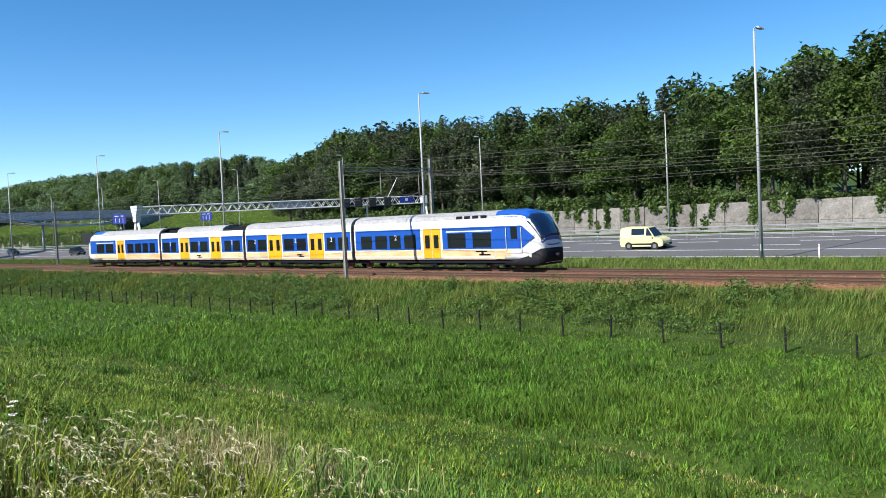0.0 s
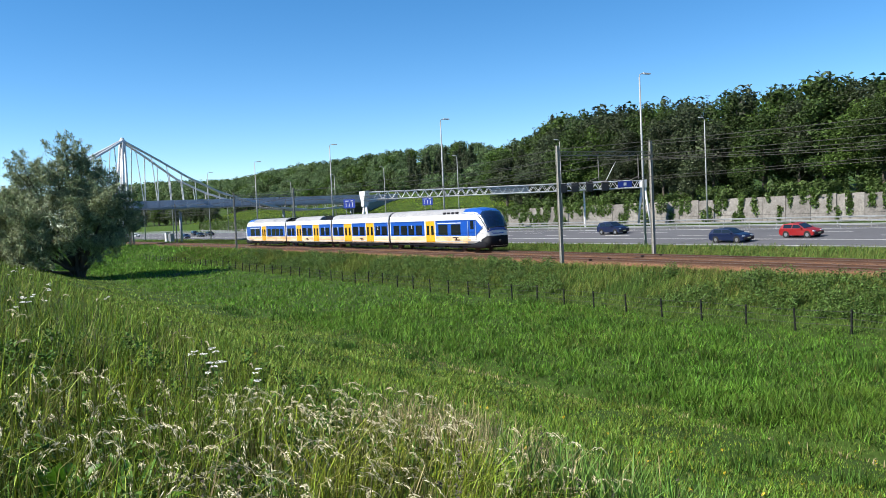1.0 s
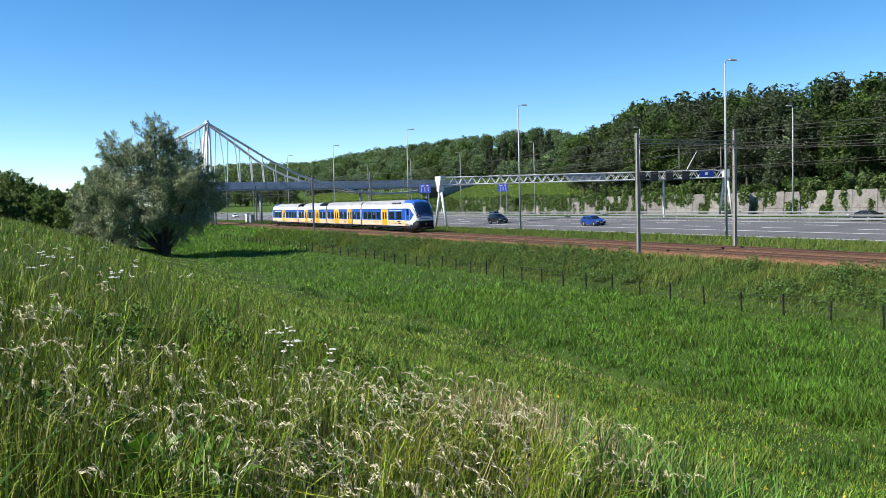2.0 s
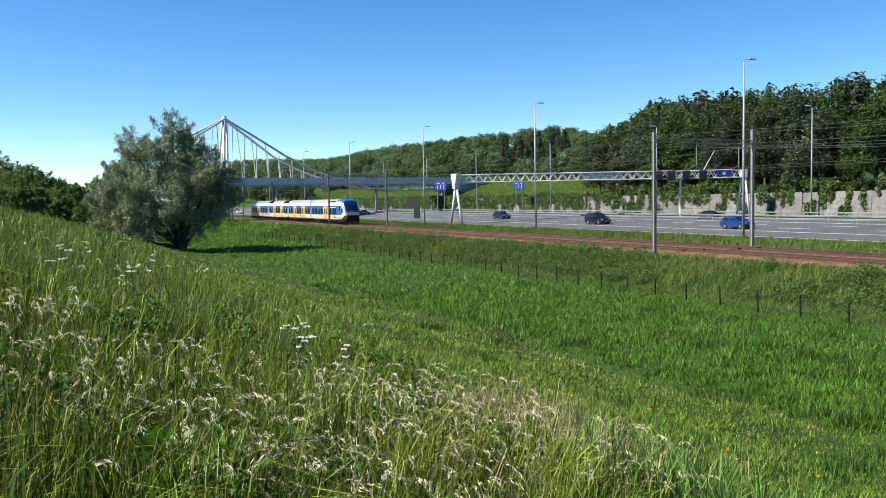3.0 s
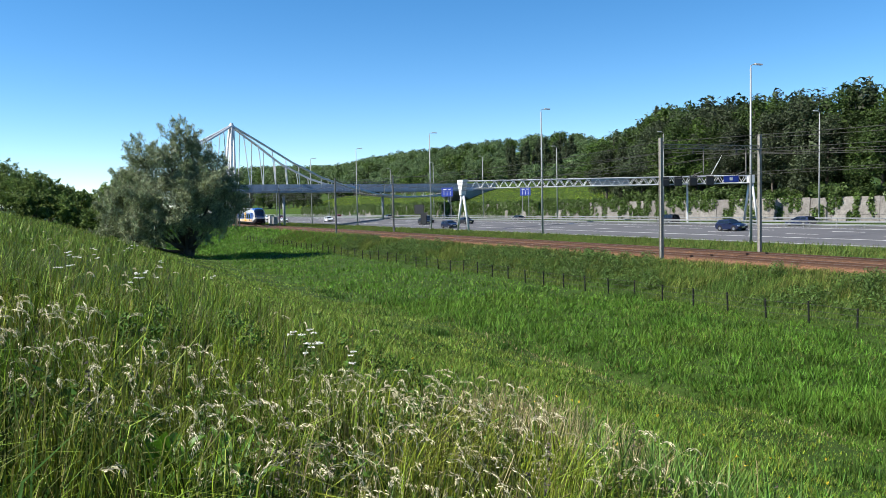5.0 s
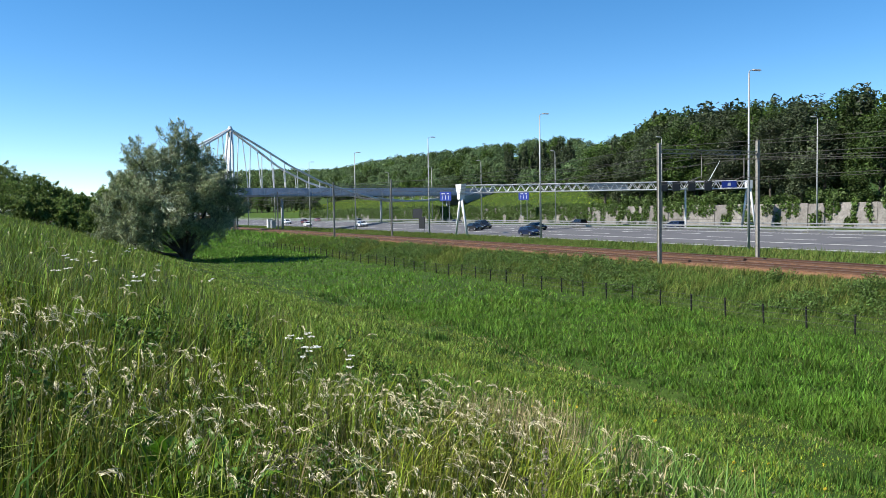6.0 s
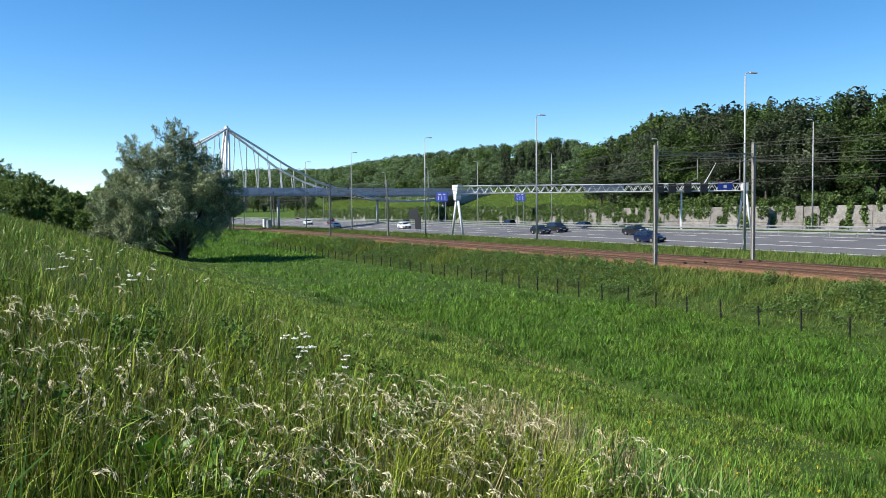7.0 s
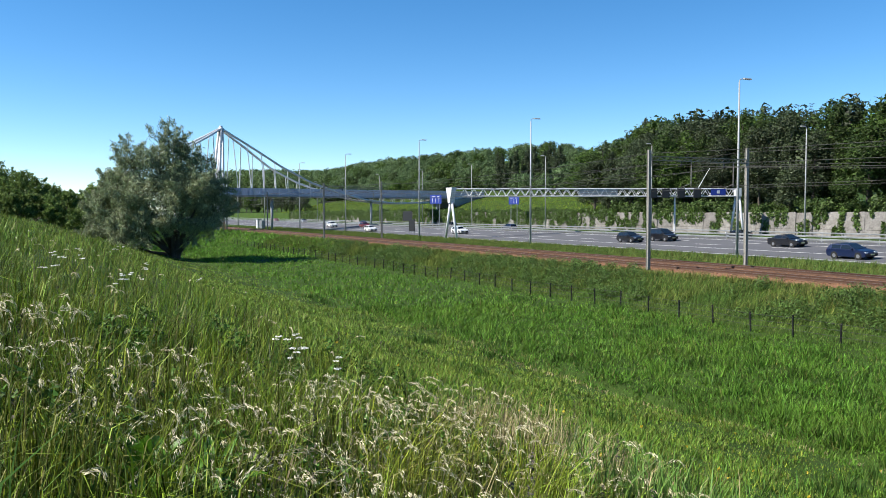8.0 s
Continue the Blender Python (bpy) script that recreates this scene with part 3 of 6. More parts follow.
def footbridge():
    """A suspension footbridge; s runs along it from the pylon, u across."""
    ang = math.degrees(math.atan2(BD.y, BD.x))
    p0 = Vector((-190.0, 37.4, 0))
    m = pose(p0.x, p0.y, 0, 0, 0, ang)
    f = tagged(empty("footbridge", m), "white suspension footbridge with a pointed pylon over railway and motorway", "bridge")
    S1 = 124.0
    bm = bmesh.new()
    for q in box(bm, S1 / 2 - 5, 0, 7.6, S1 + 10, 4.2, 0.4):
        q.co.z += 0.008 * max(q.co.x, 0)
    part("deck", bm, M["deckm"], f)
    for u in (-2.1, 2.1):
        bm = bmesh.new()
        vs = box(bm, S1 / 2 - 5, u, 8.45, S1 + 10, 0.06, 1.6)
        for q in vs:
            if q.co.x > 0:
                q.co.z += 1.0 if q.co.z < 8.45 else 1.9
        par = part("parapet", bm, M["screen"], f, "blue-grey mesh parapet")
        for k in range(31):
            s = -9 + k * 4.3
            part("parapet_post", boxed(s, u * 1.02, 8.5 + 0.011 * max(s, 0), 0.07, 0.09, 1.7 + 0.006 * max(s, 0)), M["white"], par)
    # cable: steep from the pylon, dipping under the deck, rising to the far bank
    pts = [(0, 22.7), (8.7, 19.0), (18.3, 14.7), (29, 11.3), (40.5, 9.0), (53, 7.2), (67, 6.45), (83, 6.7), (101, 7.9), (116, 9.9)]
    ss, zz = np.array([p[0] for p in pts]), np.array([p[1] for p in pts])
    for u in (-2.25, 2.25):
        bm = bmesh.new()
        line = []
        for k in range(61):
            s = 116 * k / 60
            z = np.interp(s, ss, zz)
            spread = min(1.0, s / 20)
            line.append((s, u * (0.12 + 0.88 * spread), float(z)))
        tube(bm, line, 0.27, 8)
        part("main_cable", bm, M["white"], f, smooth=True)
        bm = bmesh.new()
        tube(bm, [(-0.2 - k * 4.2, u * (0.12 + 0.88 * min(1, k / 5)), 22.7 - k * 2.1 + 0.06 * k * k) for k in range(8)], 0.27, 8)
        part("back_cable", bm, M["white"], f, smooth=True)
        for k in range(12):
            s = 3.0 + k * 4.2
            z = float(np.interp(s, ss, zz))
            if z > 8.6:
                part("hanger", rodded((s, u * (0.12 + 0.88 * min(1, s / 20)), z), (s + 0.4, u * 0.9, 7.6), 0.11, seg=6), M["white"], f)
        for k in range(6):
            s = -3.0 - k * 4.2
            z = 22.7 + s * 0.5 + 0.06 * (s / 4.2) ** 2
            part("hanger", rodded((s, u * (0.12 + 0.88 * min(1, -s / 20)), z), (s - 0.4, u * 0.9, 7.6), 0.11, seg=6), M["white"], f)
        for k in range(12):
            s = 50 + k * 5.4
            z = float(np.interp(s, ss, zz))
            if z < 8.3:
                bm = bmesh.new()
                rod(bm, (s, u, z), (s - 1.1, u * 0.9, 7.5 + 0.008 * s), 0.08, seg=5)
                rod(bm, (s, u, z), (s + 1.1, u * 0.9, 7.5 + 0.008 * s), 0.08, seg=5)
                part("strut", bm, M["white"], f)
    for sx in (-1, 1):
        for u in (-1, 1):
            part("pylon_leg", rodded((sx * 0.9, 2.0 + u * 1.6, -0.3), (sx * 0.25, u * 0.3, 22.9), 0.36, 0.26, seg=10), M["white"], f, smooth=True)
    part("pylon_cap", rodded((0, 0, 22.4), (0, 0, 23.4), 0.65, 0.35, seg=10), M["white"], f)
    for s in (16.5, 58.0, 95.0):
        pier = part("pier", rodded((s, 0, -0.5), (s, 0, 7.0), 0.3, 0.35, seg=12), M["deckm"], f, smooth=True)
    bm = bmesh.new()
    vs = box(bm, 108, 0, 6.1, 30, 9.0, 4.2)
    for q in vs:
        if q.co.z < 6 and q.co.x < 108:
            q.co.x += 12
    part("abutment", bm, M["deckm"], f, "concrete abutment on the grassy bank")


footbridge()


# ---- fence ----
def fence():
    f = tagged(empty("wire_fence"), "low wire fence with dark posts along the railway bank", "fence")
    first = None
    rng = random.Random(8)
    x = 5.9
    while x > -150:
        z = float(ground_z(x, 31.0))
        if first is None:
            bm = bmesh.new()
            box(bm, 0, 0, 0.4, 0.075, 0.075, 1.3)
            bmesh.ops.bevel(bm, geom=bm.edges[:], offset=0.012, segments=1, affect="EDGES")
            first = part("post", bm, M["post"], f)
            o = first
        else:
            o = new("post", first.data)
            o.parent = f
        o.matrix_basis = pose(x, 31.0, z - 0.05 + rng.uniform(-0.05, 0.05), rng.uniform(-3, 3), rng.uniform(-3, 3), rng.uniform(0, 30))
        x -= 2.5
    for h in (0.35, 0.62, 0.90):
        bm = bmesh.new()
        tube(bm, [(5.9 - 2.5 * k, 30.95, float(ground_z(5.9 - 2.5 * k, 31.0)) + h) for k in range(62)], 0.008, 4)
        part("strand", bm, M["wire"], f)


fence()


def marker_post(x, y):
    p = tagged(empty("marker_post", pose(x, y, float(ground_z(x, y)))), "short white road marker post in the verge", "marker post", group="road marker posts")
    part("stake", boxed(0, 0, 0.45, 0.12, 0.06, 1.3), M["white"], p, bevel=0.02)
    part("reflector", boxed(0, -0.034, 0.95, 0.05, 0.012, 0.16), M["red_lens"], p)


marker_post(-21.3, 64.2)


def cabinet(x, y, w, h, paint):
    p = tagged(empty("relay_cabinet", pose(x, y, float(ground_z(x, y)))), "grey steel relay cabinet beside the railway", "cabinet", group="trackside cabinets")
    body = part("housing", boxed(0, 0, h / 2, w, 0.9, h), paint, p, bevel=0.03)
    for s in (-0.25, 0.25):
        part("cabinet_door", boxed(s * w, -0.46, h / 2, w * 0.44, 0.03, h * 0.86), paint, body)
    part("cabinet_roof", boxed(0, 0, h + 0.04, w + 0.16, 1.06, 0.08), M["galv"], p)


cabinet(-206.0, 49.6, 1.6, 2.5, M["white"])
cabinet(-203.0, 49.8, 2.2, 2.2, M["galv"])
# ---- trees ----
def skin(bm, path, r0, r1, seg=7):
    pts = [Vector(p) for p in path]
    for i in range(len(pts) - 1):
        a = r0 + (r1 - r0) * i / (len(pts) - 1)
        b = r0 + (r1 - r0) * (i + 1) / (len(pts) - 1)
        rod(bm, pts[i], pts[i + 1], a, b, seg)


def tree_meshes(rng, h, kind, nleaf, size, mat):
    """Trunk with limbs, and a crown of leaf clumps round the limbs, for a tree h metres high."""
    bm = bmesh.new()
    lean = rng.normal(size=2) * 0.02 * h
    skin(bm, [(0, 0, -0.5), (lean[0] * 0.3, lean[1] * 0.3, h * 0.3), (lean[0], lean[1], h * 0.85)], 0.018 * h, 0.004 * h)
    blobs = []
    if kind == "dome":
        w = h * 0.30
        for k in range(15):
            u, a = (k + 0.5) / 15, k * 2.4 + rng.normal() * 0.3
            z, r = h * (0.25 + 0.62 * u), w * math.sqrt(max(0.03, 1 - u ** 2.2))
            x, y = math.cos(a) * r * 0.8, math.sin(a) * r * 0.8
            s = h * rng.uniform(0.10, 0.15)
            blobs.append((x, y, z, s, s, s * 0.9))
            rod(bm, (0, 0, z - h * 0.15), (x * 0.9, y * 0.9, z), 0.006 * h, 0.0015 * h, 3)
        core = [(0, 0, h * 0.5, w * 0.7, w * 0.7, h * 0.32)]
    elif kind == "round":
        w = h * 0.23
        for k in range(17):
            u = rng.random()
            z = h * (0.18 + 0.72 * u)
            r = w * math.sin(math.pi * min(1, 0.18 + 0.80 * u)) ** 0.7
            a = rng.random() * 6.28
            x, y = math.cos(a) * r, math.sin(a) * r
            s = h * rng.uniform(0.07, 0.125)
            blobs.append((x, y, z, s * 1.1, s * 1.1, s * 0.95))
            rod(bm, (lean[0] * u, lean[1] * u, z - h * 0.12), (x * 0.9, y * 0.9, z), 0.006 * h, 0.0015 * h, 3)
        blobs.append((lean[0], lean[1], h * 0.90, h * 0.08, h * 0.08, h * 0.10))
        core = [(0, 0, h * 0.55, w * 0.75, w * 0.75, h * 0.33)]
    else:
        w = h * 0.11
        for k in range(16):
            u = k / 15
            z = h * (0.14 + 0.82 * u)
            r = w * (1 - 0.6 * u) * rng.uniform(0.3, 1.0)
            a = rng.random() * 6.28
            s = h * 0.075 * (1.15 - 0.6 * u)
            x, y = math.cos(a) * r, math.sin(a) * r
            blobs.append((x, y, z, s, s, s * 1.5))
            rod(bm, (0, 0, z - h * 0.1), (x, y, z), 0.005 * h, 0.0015 * h, 3)
        core = [(0, 0, h * 0.5, w * 0.7, w * 0.7, h * 0.36)]
    me = bpy.data.meshes.new("trunk")
    bm.to_mesh(me)
    bm.free()
    me.materials.append(M["bark"])
    v, t = leaf_cloud(rng, blobs, nleaf, size, True)
    v2, t2 = leaf_cloud(rng, core, nleaf // 5, size * 1.7, True)
    crown = mesh_np("crown", np.concatenate([v, v2]), np.concatenate([t, t2 + len(v)]), [mat])
    return me, crown


def skyline(tan_az):
    """Elevation of the treetops (rise per metre of distance from the track side) against the bearing."""
    return np.interp(tan_az, [-1, 0.25, 0.31, 0.36, 0.40, 0.44, 0.52, 0.57, 0.63, 0.72, 0.85, 0.97, 1.10, 1.19, 1.25, 1.31, 1.36, 1.42, 1.48, 1.6, 1.70, 1.86, 2.0, 2.43, 2.75, 2.95, 3.1, 3.42, 4.0, 4.7, 6.0],
                     [0.177, 0.177, 0.176, 0.166, 0.157, 0.165, 0.160, 0.145, 0.159, 0.154, 0.154, 0.166, 0.170, 0.170, 0.150, 0.138, 0.130, 0.142, 0.154, 0.160, 0.158, 0.166, 0.169, 0.178, 0.177, 0.170, 0.172, 0.186, 0.222, 0.248, 0.29])


def forest():
    rng = np.random.default_rng(21)
    kinds = [("round", "leafA"), ("round", "leafB"), ("tall", "leafB"), ("round", "leafC"), ("tall", "leafA"), ("round", "leafB")]
    base = [tree_meshes(rng, 20.0, k, 6600, 0.26, M[m]) for k, m in kinds]
    behind = [tree_meshes(rng, 20.0, k, 1700, 0.48, M[m]) for k, m in kinds]
    # most hill crowns take leafD, whose pale colour stands in for air haze
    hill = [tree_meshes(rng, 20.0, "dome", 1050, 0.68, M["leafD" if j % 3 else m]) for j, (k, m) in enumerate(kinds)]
    poplar = [tree_meshes(rng, 20.0, "tall", 3600, 0.36, M["leafB"]) for j in range(3)]
    labels = {"leafA": "dark green broadleaf tree in a dense wood", "leafB": "grey-green poplar in a dense wood", "leafC": "fresh light green broadleaf tree in a dense wood"}
    rows = [(116.5, 4.6, 0.80, (70, -160)), (121, 5.0, 0.93, (70, -165)), (127, 5.6, 1.0, (75, -175)), (134, 8.5, 1.02, (80, -190)), (139.5, 7.0, 0.7, (85, -60)), (118, 9.0, 0.5, (-390, -720)),
            (142, 5.6, 0.60, (-165, -440)), (152, 5.6, 0.74, (-175, -480)), (163, 6.0, 0.84, (-195, -520)), (176, 6.2, 0.92, (-205, -570)), (190, 6.4, 0.97, (-215, -620)), (205, 7.0, 1.0, (-230, -700)), (172, 8.5, 0.9, (-500, -1150)), (190, 9.0, 1.0, (-540, -1200))]
    mass, wood_mats = [], [M["bark"], M["leafA"], M["leafB"], M["leafC"], M["leafD"]]
    for y0, step, fac, (xa, xb) in rows:
        x = xa
        while x > xb:
            y = y0 + rng.normal() * 1.3
            tan_az = -x / y
            slope = y0 > 140
            if not (-285 < x < -235 and y < 147):
                g = float(ground_z(x, y))
                top = EYE_Z + skyline(tan_az) * y * fac * (rng.uniform(0.97, 1.03) if slope else rng.uniform(0.95, 1.06))
                k = rng.integers(0, 6)
                stand = slope and 1.46 < tan_az < 1.74 and 0.7 < fac < 0.95
                if 0.2 < tan_az < 0.75 and rng.random() < 0.5:
                    k = 0 if rng.random() < 0.6 else 3
                h = max(top - g, 5.0)
                s = h / 20.0
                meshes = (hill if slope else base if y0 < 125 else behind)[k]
                if stand:
                    meshes, wide = poplar[k % 3], s * rng.uniform(1.2, 1.5)
                elif slope:
                    wide = max(s, 0.42) * rng.uniform(1.0, 1.35)
                else:
                    wide = s * rng.uniform(0.95, 1.3) if s > 0.75 else max(s, 0.5) * 1.3
                place = Matrix.LocRotScale((x, y, g - 0.2), Euler((0, 0, rng.random() * 6.28)), (wide, wide, s))
                if y0 > 160 and not stand:
                    for me in meshes:
                        co = np.empty(len(me.vertices) * 3, np.float32)
                        me.vertices.foreach_get("co", co)
                        me.calc_loop_triangles()
                        tri = np.empty(len(me.loop_triangles) * 3, np.int32)
                        me.loop_triangles.foreach_get("vertices", tri)
                        pm = np.array(place)
                        mass.append((co.reshape(-1, 3) @ pm[:3, :3].T + pm[:3, 3], tri.reshape(-1, 3), wood_mats.index(me.materials[0])))
                    x -= step * rng.uniform(0.7, 1.35)
                    continue
                tr = empty("tree")
                tr.matrix_basis = place
                tagged(tr, "tall slender dark poplar in a row" if stand else labels[kinds[k][1]] if not slope else "rounded green tree on the wooded hillside", "tree", group="trees of the wood")
                for nm, me in zip(("trunk", "crown"), meshes):
                    o = new(nm, me)
                    o.parent = tr
            x -= step * rng.uniform(0.7, 1.35)
    start = np.cumsum([0] + [len(v) for v, t, m in mass[:-1]])
    wood = new("hillside_wood", mesh_np("hillside_wood", np.concatenate([v for v, t, m in mass]), np.concatenate([t + b for (v, t, m), b in zip(mass, start)]),
                                        wood_mats, False, np.concatenate([np.full(len(t), m) for v, t, m in mass])))
    tagged(wood, "dense green wood of rounded crowns on the far hillside", "wood", kind="stuff")


forest()


def shrub_row():
    """Shrubs along the top of the wall and the foot of the far bank."""
    rng = np.random.default_rng(31)
    variants = []
    for k in range(4):
        bl = [(rng.normal() * 0.9, rng.normal() * 0.6, rng.uniform(0.4, 1.9), 0.9, 0.8, 0.8) for _ in range(8)]
        v, t = leaf_cloud(rng, bl, 620, 0.26, True)
        variants.append(mesh_np("shrub", v, t, [M["hedge"]]))
    x = 66.0
    while x > -330:
        y = rng.uniform(113.2, 115.0)
        s = rng.uniform(0.5, 1.25) if x > -150 else rng.uniform(0.3, 0.7)
        o = new("shrub", variants[rng.integers(0, 4)])
        o.matrix_basis = Matrix.LocRotScale((x, y, float(ground_z(x, y)) - 0.15), Euler((0, 0, rng.random() * 6.28)), (s * 1.3, s, s))
        tagged(o, "leafy green shrub at the top of the concrete wall", "shrub", group="shrubs above the wall")
        x -= rng.uniform(1.2, 3.4)


shrub_row()


def spray_tree(name, x, y, lobes, n, size, mat, label, seed, stems, narrow=0.34, up=0.7, sprays=26):
    """Stems that fan out to lobes (x, y, z, radius); each lobe is a bunch of upward leafy sprays with gaps between."""
    rng = np.random.default_rng(seed)
    tr = tagged(empty(name, pose(x, y, float(ground_z(x, y)) - 0.3)), label, "tree")
    bm = bmesh.new()
    top = max(l[2] + l[3] for l in lobes)
    for k in range(stems):
        a = k * 6.28 / stems + rng.normal() * 0.3
        foot = Vector((math.cos(a) * 0.022 * top, math.sin(a) * 0.022 * top, -0.3))
        for lx, ly, lz, lr in lobes[k::stems]:
            knee = Vector((lx * 0.38, ly * 0.38, max(lz * 0.45, 0.8)))
            skin(bm, [foot, Vector((foot.x + lx * 0.10, foot.y + ly * 0.10, 0.16 * lz + 0.5)), knee, (lx, ly, lz)], 0.016 * top, 0.004 * top, 7)
    centres, axes, lens = [], [], []
    for lx, ly, lz, lr in lobes:
        for k in range(int(sprays * max(0.5, (lr / 2.2) ** 1.4))):
            d = rng.normal(size=3)
            d /= np.linalg.norm(d)
            c = np.array((lx, ly, lz)) + d * lr * rng.uniform(0.35, 0.88)
            c[2] = max(c[2], 0.5 + rng.random() * 0.6)
            ax = d + np.array((0, 0, up)) + rng.normal(size=3) * 0.25
            ax /= np.linalg.norm(ax)
            centres.append(c)
            axes.append(ax)
            lens.append(lr * rng.uniform(0.45, 0.85))
            if k % 3 == 0:
                rod(bm, (lx, ly, lz - lr * 0.4), tuple(c), 0.0028 * top, 0.001 * top, 4)
    part("trunk", bm, M["bark"], tr)
    centres, axes, lens = np.array(centres), np.array(axes), np.array(lens)
    pick = rng.choice(len(lens), n, p=lens ** 2 / (lens ** 2).sum())
    t = rng.random(n)
    c = centres[pick] + axes[pick] * ((t - 0.45) * lens[pick])[:, None] + rng.normal(size=(n, 3)) * (lens[pick] * 0.20 * (1.1 - 0.75 * t))[:, None]
    c[:, 2] -= 0.12 * t * t * lens[pick] * (1 - up)
    u = axes[pick] * 0.8 + rng.normal(size=(n, 3)) * 0.6
    u /= np.linalg.norm(u, axis=1)[:, None]
    v = np.cross(u, rng.normal(size=(n, 3)))
    v /= np.linalg.norm(v, axis=1)[:, None]
    s = size * rng.uniform(0.5, 1.3, n)[:, None]
    leaf = np.stack([c - u * s, c - v * s * narrow, c + u * s], 1).reshape(-1, 3)
    part("crown", mesh_np("crown", leaf, np.arange(n * 3).reshape(-1, 3), [mat]), None, tr)


# lobes are in metres from the foot of the tree: along the track, across it, height, radius
spray_tree("willow_tree", -101.0, 14.2, [(0, -0.4, 14.6, 2.3), (-1, 1.2, 13.2, 2.2), (-1, -4.4, 12.0, 2.6), (1, -1.6, 11.0, 3.0), (-1.5, 2.8, 12.0, 2.5), (0.5, 4.4, 9.8, 2.7), (2.5, 1.2, 8.6, 3.4),
            (2.0, -3.6, 7.8, 3.2), (-2, -5.8, 8.6, 2.7), (0, 5.0, 6.4, 2.7), (3.5, -0.8, 5.4, 2.8), (0.5, -6.0, 5.0, 2.9), (3, -3.8, 3.6, 2.5), (2.4, -6.4, 2.6, 2.0), (-3.5, 0.5, 8.6, 3.4), (-4, 3.2, 5.4, 2.8), (2.6, 3.4, 4.4, 2.2), (-4, -3.5, 4.8, 2.8), (-4.5, 1, 2.8, 2.3), (4, 1.6, 3.4, 1.7)],
           118000, 0.21, M["willow"], "large silvery green willow with several stems on the meadow edge", 4, 5, sprays=22)
spray_tree("willow_tree", -106.0, 8.6, [(0, 0, 7.6, 2.4), (1, -2.2, 5.2, 2.3), (1, 1.8, 6.0, 2.4), (2, -0.2, 2.8, 2.2), (0.5, -3.2, 2.2, 1.7), (-1, 0.5, 3.2, 2.3), (1.5, 2.4, 2.2, 1.7)],
           36000, 0.22, M["willow"], "smaller silvery willow beside the large willow", 5, 4)


def bushy(x, y, h, w, seed, label, mat, n=15000):
    rng = random.Random(seed)
    lobes = []
    for k in range(9):
        a, u = k * 2.4 + rng.random(), (k + 0.5) / 9
        r = w * 0.36 * math.sqrt(max(0.04, 1 - u ** 2))
        lobes.append((math.cos(a) * r, math.sin(a) * r, h * (0.18 + 0.64 * u), w * rng.uniform(0.15, 0.22)))
    spray_tree("bushy_tree", x, y, lobes, n, 0.25, mat, label, seed, 4, narrow=0.6, up=0.15, sprays=30)


bushy(-132.0, 9.4, 10.6, 10.0, 6, "dark green bushy tree behind the willow", M["bush"], 16000)
bushy(-140.0, 12.5, 12.6, 6.0, 7, "slim dark tree rising behind the willow", M["hedge"], 9000)
for k, (bx, by, bh, bw) in enumerate(((-150, 3.5, 7.0, 9), (-158, 6, 7.6, 10), (-168, -0.5, 8.6, 11), (-178, -4.5, 9.5, 12), (-190, -9, 10.5, 13), (-200, 2, 8.6, 12), (-205, -15, 10, 14), (-146, 9, 8, 9), (-150, -2.5, 5.0, 8))):
    bushy(bx, by, bh, bw, 40 + k, "dense green bush on the dike slope", M["bush"])
# ---- train ----
TRAIN_Y = 44.42
HALF = 1.42
BODY_OUT = [(1.36, 0.74), (1.42, 0.95), (1.42, 2.0), (1.42, 3.0), (1.39, 3.3), (1.33, 3.5)]
ROOF_OUT = [(1.33, 3.5), (1.17, 3.76), (0.9, 3.93), (0.5, 4.03), (0.0, 4.06)]


def side_panel(bm, x0, x1, z0, z1, y, t=0.012, cut0=0.0, cut1=0.0):
    """A thin raised panel on the near (y<0) or far side; cut slants the end at x1."""
    s = math.copysign(1, y)
    ya, yb = y - s * 0.03, y + s * t
    pts = [(x0, z0), (x1 - cut0, z0), (x1, (z0 + z1) / 2), (x1 - cut1, z1), (x0, z1)] if cut0 or cut1 else [(x0, z0), (x1, z0), (x1, z1), (x0, z1)]
    a = [bm.verts.new((x, ya, z)) for x, z in pts]
    b = [bm.verts.new((x, yb, z)) for x, z in pts]
    n = len(pts)
    bm.faces.new(a)
    bm.faces.new(b)
    for k in range(n):
        bm.faces.new((a[k], a[(k + 1) % n], b[(k + 1) % n], b[k]))
    bmesh.ops.recalc_face_normals(bm, faces=bm.faces[:])


def panelled(*a, **kw):
    bm = bmesh.new()
    side_panel(bm, *a, **kw)
    return bm


def glyph(text, size, mat):
    """A flat letter mesh from the built-in font, standing in the xz plane and facing -y."""
    cu = bpy.data.curves.new("numeral", "FONT")
    cu.body, cu.size, cu.extrude = text, size, 0.004
    tmp = bpy.data.objects.new("numeral", cu)
    scene.collection.objects.link(tmp)
    me = bpy.data.meshes.new_from_object(tmp.evaluated_get(bpy.context.evaluated_depsgraph_get()))
    bpy.data.objects.remove(tmp)
    me.transform(Matrix.Rotation(radians(90), 4, "X"))
    me.materials.clear()
    me.materials.append(mat)
    return me


def loft(bm, rings, close=True):
    vs = [[bm.verts.new(p) for p in r] for r in rings]
    n = len(vs[0])
    for a, b in zip(vs, vs[1:]):
        for k in range(n if close else n - 1):
            bm.faces.new((a[k], a[(k + 1) % n], b[(k + 1) % n], b[k]))
    bm.faces.new(vs[0][::-1])
    bm.faces.new(vs[-1])
    bmesh.ops.recalc_face_normals(bm, faces=bm.faces[:])


